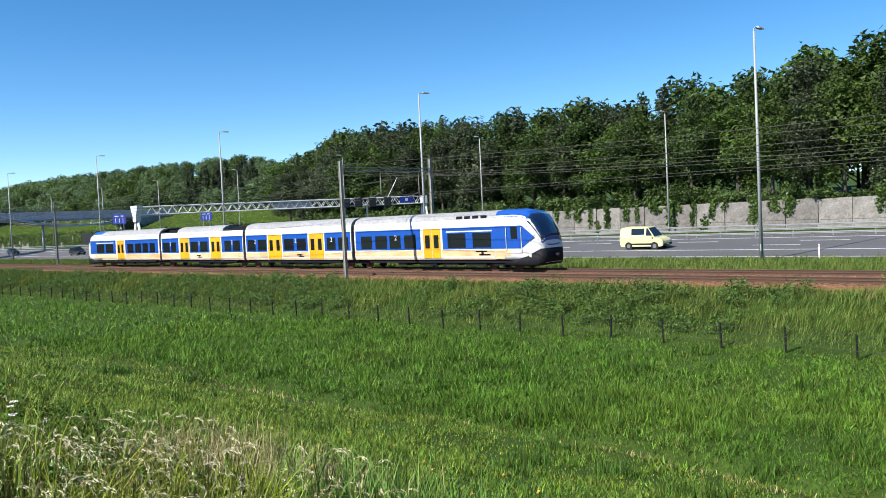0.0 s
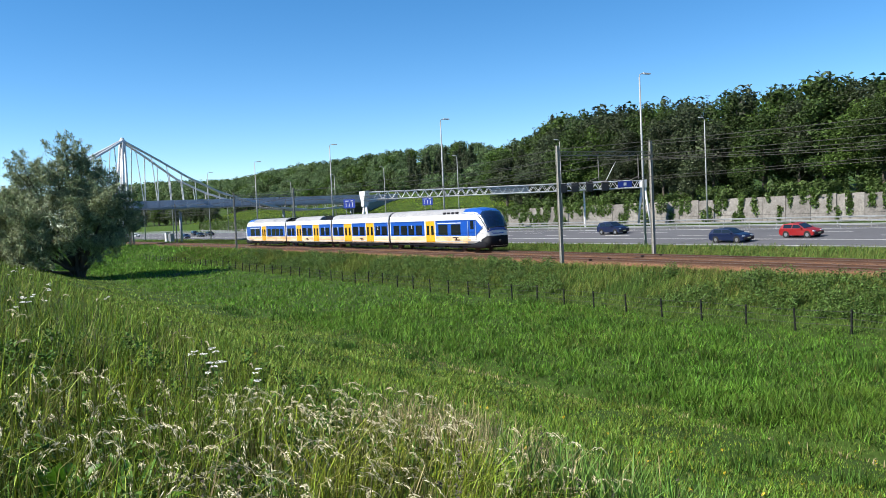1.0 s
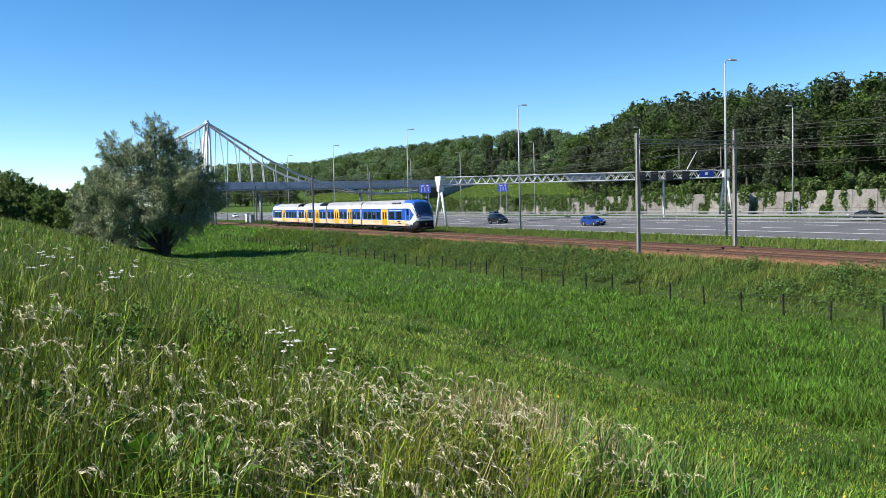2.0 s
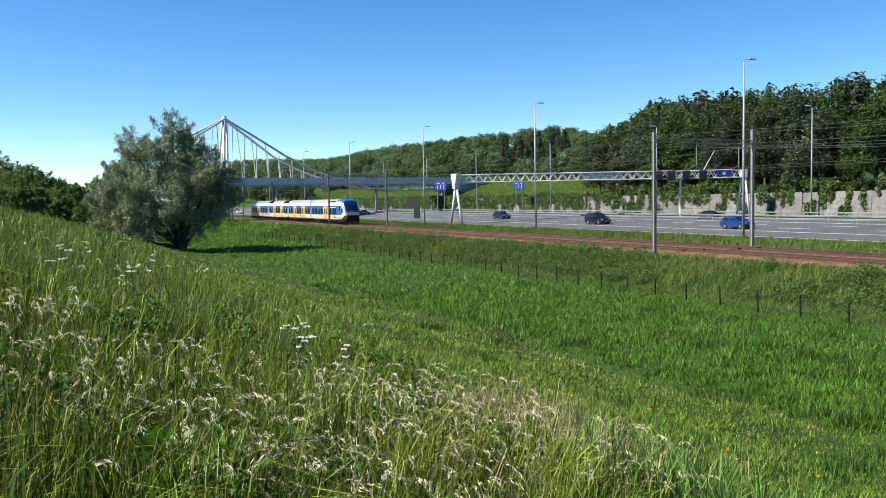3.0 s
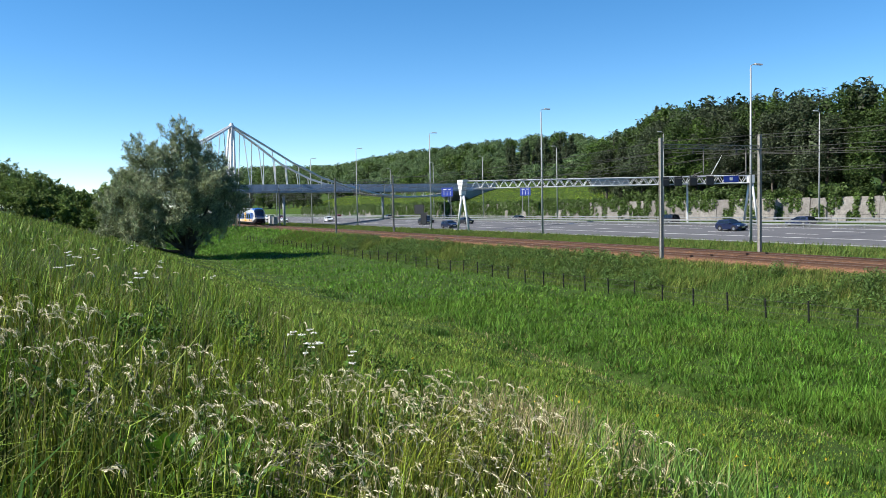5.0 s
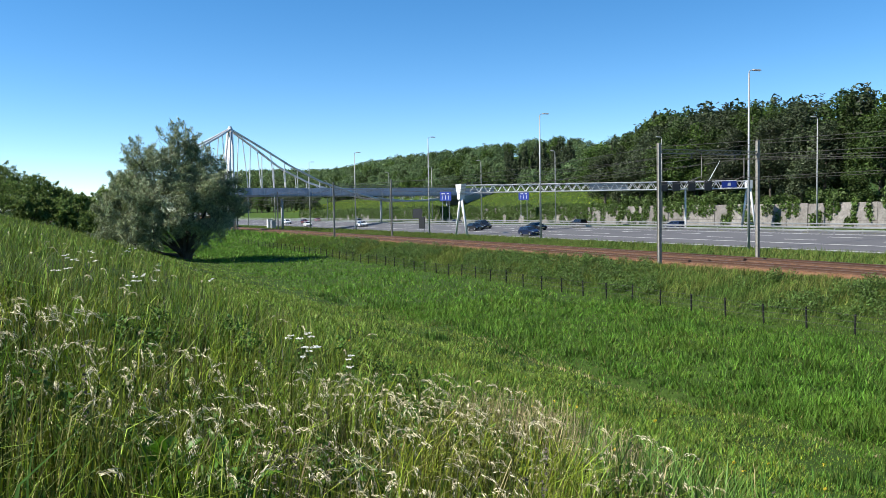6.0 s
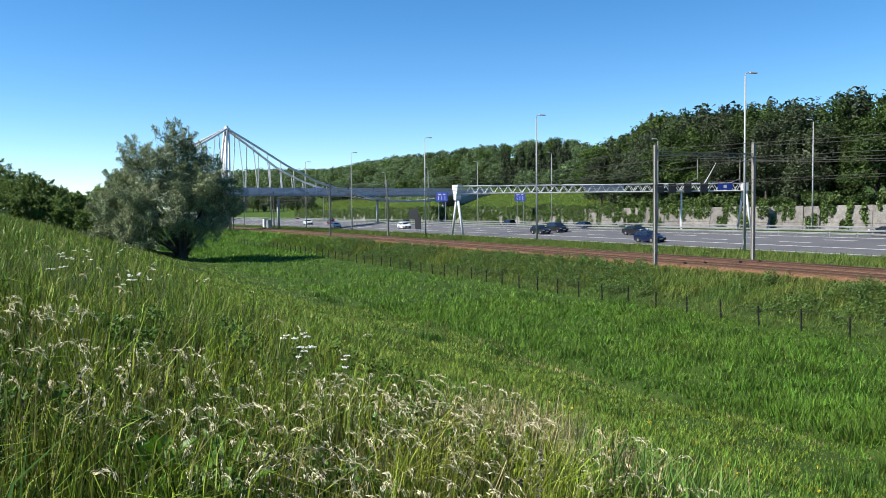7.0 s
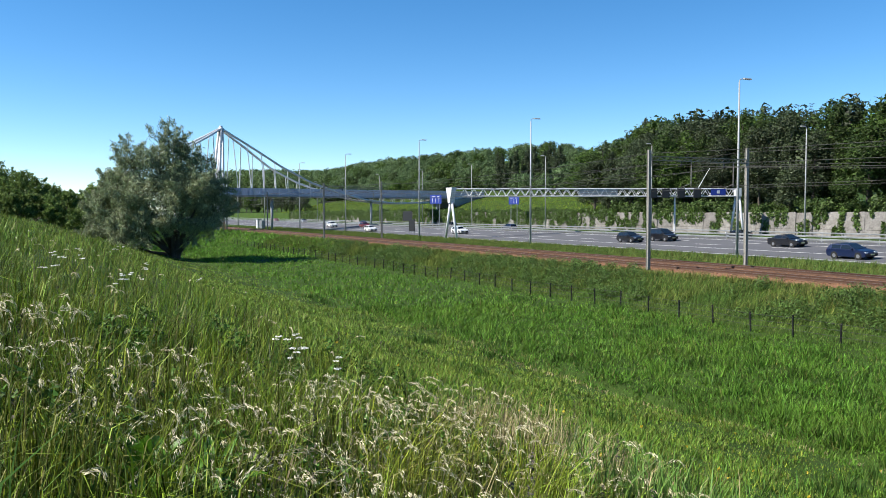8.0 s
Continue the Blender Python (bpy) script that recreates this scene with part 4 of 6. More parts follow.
# blue bands, windows and doors along the side, in metres behind the front end
CARS = [
    dict(x=(-5.4, -19.75), bands=[(-12.4, -19.6)], wins=[(-12.9, -14.1), (-14.5, -15.7), (-16.0, -17.3), (-17.7, -18.95)], doors=[(-10.35, -12.15)], nums=[-15.0]),
    dict(x=(-20.15, -35.0), bands=[(-20.25, -23.5), (-25.75, -29.3), (-31.6, -34.85)], wins=[(-20.5, -21.75), (-22.1, -23.2), (-26.0, -27.25), (-27.7, -29.05), (-31.75, -33.0), (-33.4, -34.6)],
         doors=[(-23.6, -25.6), (-29.4, -31.5)], nums=[-22.6, -27.4, -33.4]),
    dict(x=(-35.4, -50.55), bands=[(-35.5, -39.0), (-41.2, -44.85), (-47.0, -50.4)], wins=[(-35.9, -37.05), (-37.4, -38.5), (-41.5, -42.85), (-43.25, -44.65), (-47.5, -48.5), (-48.8, -50.15)],
         doors=[(-39.1, -41.0), (-44.9, -46.8)], nums=[-37.2, -43.0, -48.6]),
    dict(x=(-50.95, -64.6), bands=[(-53.0, -58.6)], wins=[(-51.9, -53.0), (-53.4, -54.6), (-54.95, -56.3), (-56.7, -58.1)], doors=[(-58.8, -60.6)], nums=[]),
]
CARS[3]["bands"] = [(-51.2, -58.6)]


def train():
    t = tagged(empty("train"), "white, blue and yellow four-car electric train with stained lower sides", "train")
    for i, c in enumerate(CARS):
        xa, xb = c["x"]
        bm = bmesh.new()
        extrude_x(bm, BODY_OUT + [(-y, z) for y, z in reversed(BODY_OUT)], xa, xb)
        body = part("car_body", bm, M["t_white"], t)
        bm = bmesh.new()
        ra, rb = (xa, xb)
        if i == 2:
            ra, rb = -38.9, -47.3
        extrude_x(bm, ROOF_OUT[:-1] + [(0.0, 4.06)] + [(-y, z) for y, z in reversed(ROOF_OUT[:-1])], ra, rb)
        part("roof", bm, M["t_roof"], body, "dull grey roof", smooth=False)
        if i == 2:
            for e0, e1 in ((-35.5, -38.9), (-47.3, -50.5)):
                bm = bmesh.new()
                box(bm, (e0 + e1) / 2, 0, 3.56, abs(e1 - e0), 2.3, 0.14)
                box(bm, (e0 + e1) / 2, 0, 3.72, abs(e1 - e0) * 0.7, 1.3, 0.25)
                for yy in (-0.6, 0.6):
                    rod(bm, (e0 - 0.3, yy, 3.7), ((e0 + e1) / 2, yy, 4.0), 0.04, seg=5)
                    rod(bm, (e1 + 0.4, yy, 3.95), ((e0 + e1) / 2, yy, 4.0), 0.04, seg=5)
                rod(bm, (e1 + 0.4, -0.8, 3.98), (e1 + 0.4, 0.8, 3.98), 0.05, seg=5)
                part("pantograph", bm, M["t_dark"], body, "black folded pantograph and roof gear")
        for s in (-1, 1):
            y = s * HALF
            part("lower_panel", panelled(xb + 0.02, xa - 0.02, 0.98, 1.42, y, 0.004), M["t_low"], body, "rust-dust stained lower side")
            part("sill_stripe", panelled(xb + 0.02, xa - 0.02, 0.80, 0.98, y - s * 0.035, 0.012), M["t_low"], body, "dusty orange-stained sill")
            for x0, x1 in c["bands"]:
                part("window_band", panelled(x1, x0, 1.46, 2.98, y, 0.006), M["t_blue"], body, "blue painted band")
            for x0, x1 in c["wins"]:
                part("window", panelled(x1, x0, 1.56, 2.55, y, 0.014), M["glass"], body, "dark tinted window")
            for x0, x1 in c["doors"]:
                w = part("door_surround", panelled(x1 - 0.06, x0 + 0.06, 0.82, 2.98, y, 0.005), M["t_white"], body)
                mid = (x0 + x1) / 2
                for d0, d1 in ((x0 - 0.05, mid + 0.02), (mid - 0.02, x1 + 0.05)):
                    part("door_leaf", panelled(d1, d0, 0.84, 2.95, y, 0.02), M["t_yellow"], body, "yellow sliding door leaf")
                    dm = (d0 + d1) / 2
                    part("door_window", panelled(dm - 0.24, dm + 0.24, 1.55, 2.5, y, 0.026), M["glass"], body, "narrow dark door window")
        for x in c["nums"]:
            o = part("numeral", glyph("2", 0.55, M["t_white"]), None, body, "white numeral 2")
            o.location = (x - 0.15, -HALF - 0.022, 2.2)
        # plain mark in the operator's dark colour
        if i in (1, 2):
            mk = -26.9 if i == 1 else -43.2
            bm = bmesh.new()
            for dx, z in ((0.0, 1.18), (0.22, 1.02)):
                box(bm, mk + dx, -HALF - 0.012, z, 0.7, 0.01, 0.09)
            box(bm, mk + 0.1, -HALF - 0.012, 1.10, 0.1, 0.01, 0.2)
            part("painted_mark", bm, M["t_dark"], body)
    # gangways
    for x in (-19.95, -35.2, -50.75):
        bm = bmesh.new()
        for k in range(3):
            extrude_x(bm, [(1.33, 0.7), (1.33, 3.3), (1.1, 3.72), (0.5, 3.95), (-0.5, 3.95), (-1.1, 3.72), (-1.33, 3.3), (-1.33, 0.7)], x - 0.17 + 0.12 * k, x - 0.08 + 0.12 * k)
        part("gangway_bellows", bm, M["t_dark"], t, "black folded gangway bellows")
    # underframe and bogies
    for xa, xb in ((-1.8, -18.2), (-21.7, -33.5), (-36.8, -49.0), (-52.2, -66.0)):
        bm = bmesh.new()
        box(bm, (xa + xb) / 2, 0, 0.62, xa - xb, 2.5, 0.26)
        rng = random.Random(int(-xa))
        x = xa - 3.5
        while x > xb + 3:
            w = rng.uniform(0.8, 2.2)
            box(bm, x, 0, 0.45, w, 2.3, 0.30)
            x -= w + rng.uniform(0.3, 1.2)
        part("underframe", bm, M["t_dark"], t)
    for x in (-5.0, -19.95, -35.2, -50.75, -64.5):
        bm = bmesh.new()
        for s in (-1, 1):
            box(bm, x, s * 1.02, 0.50, 2.9, 0.14, 0.16)
            box(bm, x, s * 1.06, 0.62, 0.7, 0.2, 0.16)
        bog = part("bogie", bm, M["t_dark"], t)
        for dx in (-1.1, 1.1):
            for s in (-1, 1):
                part("wheel", rodded((x + dx, s * 0.68, 0.42), (x + dx, s * 0.80, 0.42), 0.42, seg=20), M["rail"], bog)
    nose(t, 1.0, -1.55, -5.4)
    nose(t, -1.0, -68.6, -64.6)
    return t


def nose(t, d, tip, root):
    """Cab end: d is +1 for the front end. Rings from the root to the tip."""
    def ring(u, w, zb, zt, zs):
        x = tip + (root - tip) * u
        return [(x, -w * 0.94, zb), (x, -w, zb + 0.3), (x, -w, zs), (x, -w * 0.93, zs + (zt - zs) * 0.55), (x, -w * 0.62, zt - 0.10), (x, 0, zt),
                (x, w * 0.62, zt - 0.10), (x, w * 0.93, zs + (zt - zs) * 0.55), (x, w, zs), (x, w, zb + 0.3), (x, w * 0.94, zb)]
    rings = [ring(1.0, 1.42, 0.74, 4.06, 3.1), ring(0.55, 1.42, 0.70, 4.06, 3.1), ring(0.36, 1.415, 0.66, 3.95, 2.98), ring(0.24, 1.39, 0.62, 3.66, 2.7),
             ring(0.13, 1.32, 0.56, 2.98, 2.3), ring(0.06, 1.20, 0.50, 2.42, 1.95), ring(0.02, 1.06, 0.48, 1.95, 1.6), ring(0.0, 0.95, 0.50, 1.60, 1.3)]
    bm = bmesh.new()
    loft(bm, rings)
    cab = part("cab", bm, M["t_white"], t, "rounded white cab end", smooth=True)
    X = lambda u: tip + (root - tip) * u
    # blue roof hood
    bm = bmesh.new()
    hood = []
    for u, w, zt, zs in ((1.0, 1.42, 4.06, 3.1), (0.55, 1.42, 4.06, 3.1), (0.36, 1.415, 3.95, 2.98), (0.29, 1.40, 3.79, 2.84)):
        z1 = zs + (zt - zs) * 0.55
        hood.append([(X(u), -w * 0.95, z1 - 0.04), (X(u), -w * 0.64, zt - 0.07), (X(u), 0, zt + 0.025), (X(u), w * 0.64, zt - 0.07), (X(u), w * 0.95, z1 - 0.04), (X(u), 0, zt - 0.25)])
    loft(bm, hood)
    part("roof_hood", bm, M["t_blue"], cab, "blue painted roof front", smooth=False)
    # windscreen: follows the slope between the hood and the lamps, wrapping onto the sides, in a blue collar
    def wrap(out, drop, low_u, width):
        bm = bmesh.new()
        ws = []
        for u, w, zt, zs in ((0.30, 1.40, 3.80, 2.86), (0.24, 1.39, 3.66, 2.7), (0.13, 1.32, 2.98, 2.3), (0.06, 1.20, 2.42, 1.95), (low_u, 1.14, 2.16 - drop * 0.3, 1.75)):
            x = X(u) + d * out
            z1 = zs + (zt - zs) * (0.40 - drop)
            ws.append([(x - d * 0.06, -w * width, z1), (x, -w * 0.66, zt - 0.06), (x, 0, zt + 0.03), (x, w * 0.66, zt - 0.06), (x - d * 0.06, w * width, z1), (x - d * 0.25, 0, zt - 0.35)])
        loft(bm, ws)
        return bm
    part("collar", wrap(0.035, 0.34, 0.022, 1.0), M["t_blue"], cab, "blue painted collar round the windscreen", smooth=True)
    part("windscreen", wrap(0.06, 0.0, 0.04, 0.985), M["screen_glass"], cab, "dark wrap-around windscreen", smooth=True)
    # black skirt below the nose
    bm = bmesh.new()
    sk = []
    for u, w, z0, z1 in ((0.80, 1.405, 0.36, 0.60), (0.55, 1.42, 0.30, 0.70), (0.30, 1.40, 0.28, 0.95), (0.13, 1.325, 0.30, 1.26), (0.05, 1.19, 0.38, 1.42), (0.0, 1.0, 0.52, 1.44), (-0.03, 0.78, 0.70, 1.30)):
        x = X(u)
        sk.append([(x, -w * 0.96, z0), (x, -w - 0.012, z0 + 0.15), (x, -w - 0.012, z1), (x, w + 0.012, z1), (x, w + 0.012, z0 + 0.15), (x, w * 0.96, z0)])
    loft(bm, sk)
    part("skirt", bm, M["t_dark"], cab, "black front skirt", smooth=True)
    part("coupler", rodded((X(0.05), 0, 0.95), (X(-0.12), 0, 0.95), 0.16, 0.12, seg=10), M["t_dark"], cab)
    # dark blue ring and white lamp pods below the windscreen
    for s in (-1, 1):
        bm = bmesh.new()
        bmesh.ops.create_uvsphere(bm, u_segments=12, v_segments=8, radius=0.26, matrix=pose(X(0.06) + d * 0.02, s * 0.72, 2.02) @ Matrix.Diagonal((0.45, 1.2, 0.7, 1)))
        part("headlamp", bm, M["headlamp"], cab, "pale headlamp pod", smooth=True)
        bm = bmesh.new()
        tube(bm, [(X(0.16), s * 1.31, 2.35), (X(0.08), s * 1.19, 1.95), (X(0.035), s * 0.95, 1.74), (X(0.012), s * 0.5, 1.66), (X(0.008), 0, 1.64)], 0.05, 6)
        part("lamp_surround", bm, M["t_blue"], cab, "dark blue line below the lamps")
        y = s * HALF
        a, b = (X(0.95), X(0.33)) if d > 0 else (X(0.98), X(0.36))
        lo, hi = sorted((a, b))
        if d > 0:
            part("window_band", panelled(-10.2, -2.1, 1.46, 2.98, y, 0.008, 1.0, 1.0), M["t_blue"], cab, "blue band with a pointed front")
            for x0, x1 in ((-9.7, -8.0), (-7.35, -5.7)):
                part("window", panelled(x0, x1, 1.56, 2.58, y, 0.016), M["glass"], cab, "large dark saloon window")
            part("grab_rail", panelled(-9.8, -5.6, 2.66, 2.74, y, 0.018), M["t_white"], cab)
            part("cab_door", panelled(-4.15, -3.3, 1.48, 2.94, y, 0.014), M["t_blue"], cab, "blue cab door")
            for xx in (-4.37, -3.1):
                part("handrail", rodded((xx, y + s * 0.05, 1.2), (xx, y + s * 0.05, 2.85), 0.025, seg=6), M["t_white"], cab)
            part("door_step", panelled(-4.4, -3.05, 1.16, 1.26, y, 0.03), M["t_white"], cab)
            part("cab_door_window", panelled(-4.0, -3.45, 2.1, 2.9, y, 0.02), M["glass"], cab, "dark cab door window")
            part("lower_panel", panelled(-5.38, -4.0, 0.98, 1.42, y, 0.004), M["t_low"], cab, "rust-dust stained lower side")
            part("sill_stripe", panelled(-5.38, -4.6, 0.78, 0.98, y - s * 0.035, 0.014), M["t_low"], cab, "dusty orange-stained sill")
            bm = bmesh.new()
            for dx, z in ((0.0, 1.24), (0.3, 1.02)):
                side_panel(bm, -7.1 + dx, -6.1 + dx, z, z + 0.11, y, 0.02)
            side_panel(bm, -6.6, -6.4, 1.02, 1.34, y, 0.02)
            part("painted_mark", bm, M["t_dark"], cab)
            bm = bmesh.new()
            for k in range(4):
                side_panel(bm, -8.9 + 1.0 * k * 0.75, -8.4 + 1.0 * k * 0.75, 3.56, 3.76, s * 1.28, 0.02)
            part("roof_vent", bm, M["t_dark"], cab, "small dark roof louvres")
        else:
            part("window_band", panelled(-67.4, -60.9, 1.46, 2.98, y, 0.008), M["t_blue"], cab, "blue painted band")
            for x0, x1 in ((-65.7, -63.8), (-63.4, -61.5)):
                part("window", panelled(x0, x1, 1.56, 2.58, y, 0.016), M["glass"], cab, "large dark saloon window")
            part("grab_rail", panelled(-65.8, -61.4, 2.66, 2.74, y, 0.018), M["t_white"], cab)
            part("lower_panel", panelled(-66.5, -64.62, 0.98, 1.42, y, 0.004), M["t_low"], cab, "rust-dust stained lower side")


the_train = train()


# ---- cars ----
def wheel(parent, x, y, r, w=0.2):
    o = part("wheel", rodded((x, y - w / 2, r), (x, y + w / 2, r), r, seg=18), M["tyre"], parent)
    s = math.copysign(1, y)
    part("rim", rodded((x, y + s * (w / 2 - 0.02), r), (x, y + s * (w / 2 + 0.012), r), r * 0.62, r * 0.55, seg=14), M["rim"], o)


SHAPES = {
    # length, width, lower outline (x, z) seen from the side, cabin outline, window zones
    "hatch": (4.2, 1.76, [(-2.1, 0.35), (-2.12, 0.75), (-2.02, 0.95), (0.75, 0.97), (1.75, 0.80), (2.08, 0.62), (2.1, 0.32), (1.9, 0.22), (-1.95, 0.22)],
              [(-2.02, 0.93), (-1.65, 1.40), (-0.9, 1.49), (0.05, 1.45), (0.95, 0.95)]),
    "estate": (4.6, 1.8, [(-2.3, 0.35), (-2.33, 0.8), (-2.25, 0.98), (0.85, 0.98), (1.95, 0.82), (2.28, 0.62), (2.3, 0.32), (2.1, 0.22), (-2.15, 0.22)],
               [(-2.27, 0.95), (-1.95, 1.40), (-1.2, 1.50), (0.1, 1.46), (1.05, 0.96)]),
    "sedan": (4.6, 1.8, [(-2.3, 0.35), (-2.33, 0.8), (-2.2, 1.0), (-1.5, 1.02), (0.85, 0.96), (1.95, 0.80), (2.28, 0.60), (2.3, 0.32), (2.1, 0.22), (-2.15, 0.22)],
              [(-1.75, 0.98), (-1.0, 1.38), (-0.3, 1.44), (0.25, 1.41), (1.1, 0.95)]),
    "mpv": (4.5, 1.82, [(-2.25, 0.35), (-2.28, 0.9), (-2.22, 1.08), (1.0, 1.08), (1.9, 0.88), (2.22, 0.65), (2.25, 0.32), (2.05, 0.24), (-2.1, 0.24)],
            [(-2.22, 1.05), (-2.05, 1.65), (-1.3, 1.76), (0.2, 1.70), (1.25, 1.05)]),
    "suv": (4.6, 1.88, [(-2.3, 0.42), (-2.33, 0.9), (-2.25, 1.10), (0.95, 1.10), (2.0, 0.96), (2.28, 0.75), (2.3, 0.40), (2.1, 0.32), (-2.15, 0.32)],
            [(-2.27, 1.06), (-1.95, 1.58), (-1.2, 1.69), (0.1, 1.66), (1.1, 1.08)]),
    "van": (5.1, 2.0, [(-2.55, 0.40), (-2.58, 1.2), (-2.55, 1.25), (1.35, 1.25), (2.25, 1.02), (2.52, 0.75), (2.55, 0.38), (2.35, 0.26), (-2.4, 0.26)],
            [(-2.57, 1.22), (-2.5, 2.15), (-2.0, 2.28), (0.75, 2.24), (1.62, 1.22)]),
}


def car(kind, paint, label, category="car"):
    L, W, low, top = SHAPES[kind]
    L, W, low, top = L * 0.9, W * 0.95, [(x * 0.9, z * 0.94) for x, z in low], [(x * 0.9, z * 0.94) for x, z in top]
    p = tagged(empty("van" if kind == "van" else "car"), label, category, group="motorway traffic")
    hw = W / 2
    bm = bmesh.new()
    loft(bm, [[(x, y * k, 0.22 + (z - 0.22) * (1.0 if abs(k) < 1 else 0.985)) for x, z in low] for y, k in ((-hw, 1.0), (-hw * 0.96, 0.99), (hw * 0.96, 0.99), (hw, 1.0))][:1]
         + [[(x * 1.0, -hw * 0.9, z + 0.02) for x, z in low], [(x, hw * 0.9, z + 0.02) for x, z in low]] + [[(x * 0.99, hw, z) for x, z in low]])
    bmesh.ops.bevel(bm, geom=[e for e in bm.edges if e.is_boundary is False and e.calc_face_angle(0) > 0.5], offset=0.05, segments=2, affect="EDGES")
    body = part("body", bm, paint, p, smooth=False)
    # cabin: painted shell with raised glass
    belt = top[0][1]
    crown = max(z for x, z in top)

    def inset(z):
        return hw * 0.96 - 0.26 * (z - belt) / max(crown - belt, 0.01) * 0.9
    bm = bmesh.new()
    loft(bm, [[(x, -inset(z), z) for x, z in top], [(x, inset(z), z) for x, z in top]])
    shell = part("cabin", bm, paint, p)
    (x0, z0), (x1, z1), (x2, z2), (x3, z3), (x4, z4) = top

    def lerp(a, b, u):
        return a + (b - a) * u

    def window(name, pts, off):
        for s in (-1, 1):
            bm = bmesh.new()
            a = [bm.verts.new((x, s * (inset(z) + off), z)) for x, z in pts]
            b = [bm.verts.new((x, s * (inset(z) - 0.05), z)) for x, z in pts]
            bm.faces.new(a)
            bm.faces.new(b)
            for k in range(len(pts)):
                bm.faces.new((a[k], a[(k + 1) % len(pts)], b[(k + 1) % len(pts)], b[k]))
            bmesh.ops.recalc_face_normals(bm, faces=bm.faces[:])
            part(name, bm, M["glass"], shell, "dark side window")
    zt, zb = crown - 0.13, belt + 0.06
    xf0, xf1 = lerp(x4, x3, 0.14) - 0.05, lerp(x4, x3, 0.80) - 0.08
    if kind == "van":
        window("window", [(0.55, zb + 0.12), (xf0 - 0.1, zb + 0.12), (xf1 - 0.05, zt), (0.55, zt)], 0.012)
        window("window", [(-1.05, zb + 0.2), (0.35, zb + 0.2), (0.35, zt), (-1.05, zt)], 0.012)
    else:
        mid = (x1 + x3) / 2 + 0.25
        rear0, rear1 = lerp(x0, x1, 0.2) + 0.18, lerp(x0, x1, 0.85) + 0.15
        window("window", [(mid + 0.05, zb), (xf0, zb), (xf1, zt), (mid + 0.05, zt)], 0.012)
        window("window", [(mid - 0.95, zb), (mid - 0.05, zb), (mid - 0.05, zt), (mid - 0.95, zt)], 0.012)
        if mid - 1.05 - rear0 > 0.25:
            window("window", [(rear0, zb), (mid - 1.05, zb), (mid - 1.05, zt), (max(rear1, rear0 + 0.1), zt)], 0.012)
    for nm, (xa, za), (xb, zb2) in (("windscreen", (x4, z4), (x3, z3)), ("rear_window", (x0, z0), (x1, z1))):
        bm = bmesh.new()
        q = []
        for u in (0.1, 0.92):
            x, z = lerp(xa, xb, u), lerp(za, zb2, u)
            sgn = 0.015 if xa > 0 else -0.015
            q.append([(x + sgn, y, z + 0.012) for y in (-inset(z) + 0.09, inset(z) - 0.09)])
        if kind == "van" and nm == "rear_window":
            bm.free()
            continue
        vs = [bm.verts.new(pt) for pt in (q[0][0], q[0][1], q[1][1], q[1][0])]
        vs2 = [bm.verts.new((v.co.x - (0.04 if xa > 0 else -0.04), v.co.y, v.co.z - 0.02)) for v in vs]
        bm.faces.new(vs)
        bm.faces.new(vs2)
        for k in range(4):
            bm.faces.new((vs[k], vs[(k + 1) % 4], vs2[(k + 1) % 4], vs2[k]))
        bmesh.ops.recalc_face_normals(bm, faces=bm.faces[:])
        part(nm, bm, M["glass"], shell)
    r = 0.34 if kind in ("van", "suv") else 0.315
    for x in (-L * 0.295, L * 0.31):
        for s in (-1, 1):
            wheel(p, x, s * (hw - 0.085), r)
            part("wheel_arch", rodded((x, s * (hw - 0.16), r), (x, s * (hw + 0.004), r), r + 0.055, seg=18), M["tyre"], body, "black wheel arch")
    for s in (-1, 1):
        part("headlamp", boxed(L / 2 - 0.16, s * (hw - 0.24), low[5][1] + 0.06, 0.22, 0.36, 0.13), M["headlamp"], p, bevel=0.03)
        part("tail_lamp", boxed(-L / 2 + 0.06, s * (hw - 0.16), low[1][1], 0.14, 0.22, 0.2), M["red_lens"], p, bevel=0.02)
        part("mirror", boxed(x4 - 0.25, s * (hw + 0.08), belt + 0.08, 0.12, 0.18, 0.13), paint, p, bevel=0.03)
    part("bumper", boxed(L / 2 - 0.06, 0, 0.42, 0.2, W * 0.86, 0.2), M["dark"], p, bevel=0.04)
    part("number_plate", boxed(L / 2 + 0.05, 0, 0.46, 0.015, 0.5, 0.11), M["c_yellow"], p)
    if kind == "van":
        for s in (-1, 1):
            part("side_moulding", boxed(0, s * (hw + 0.005), 0.52, 2.6, 0.03, 0.16), M["dark"], body)
    return p


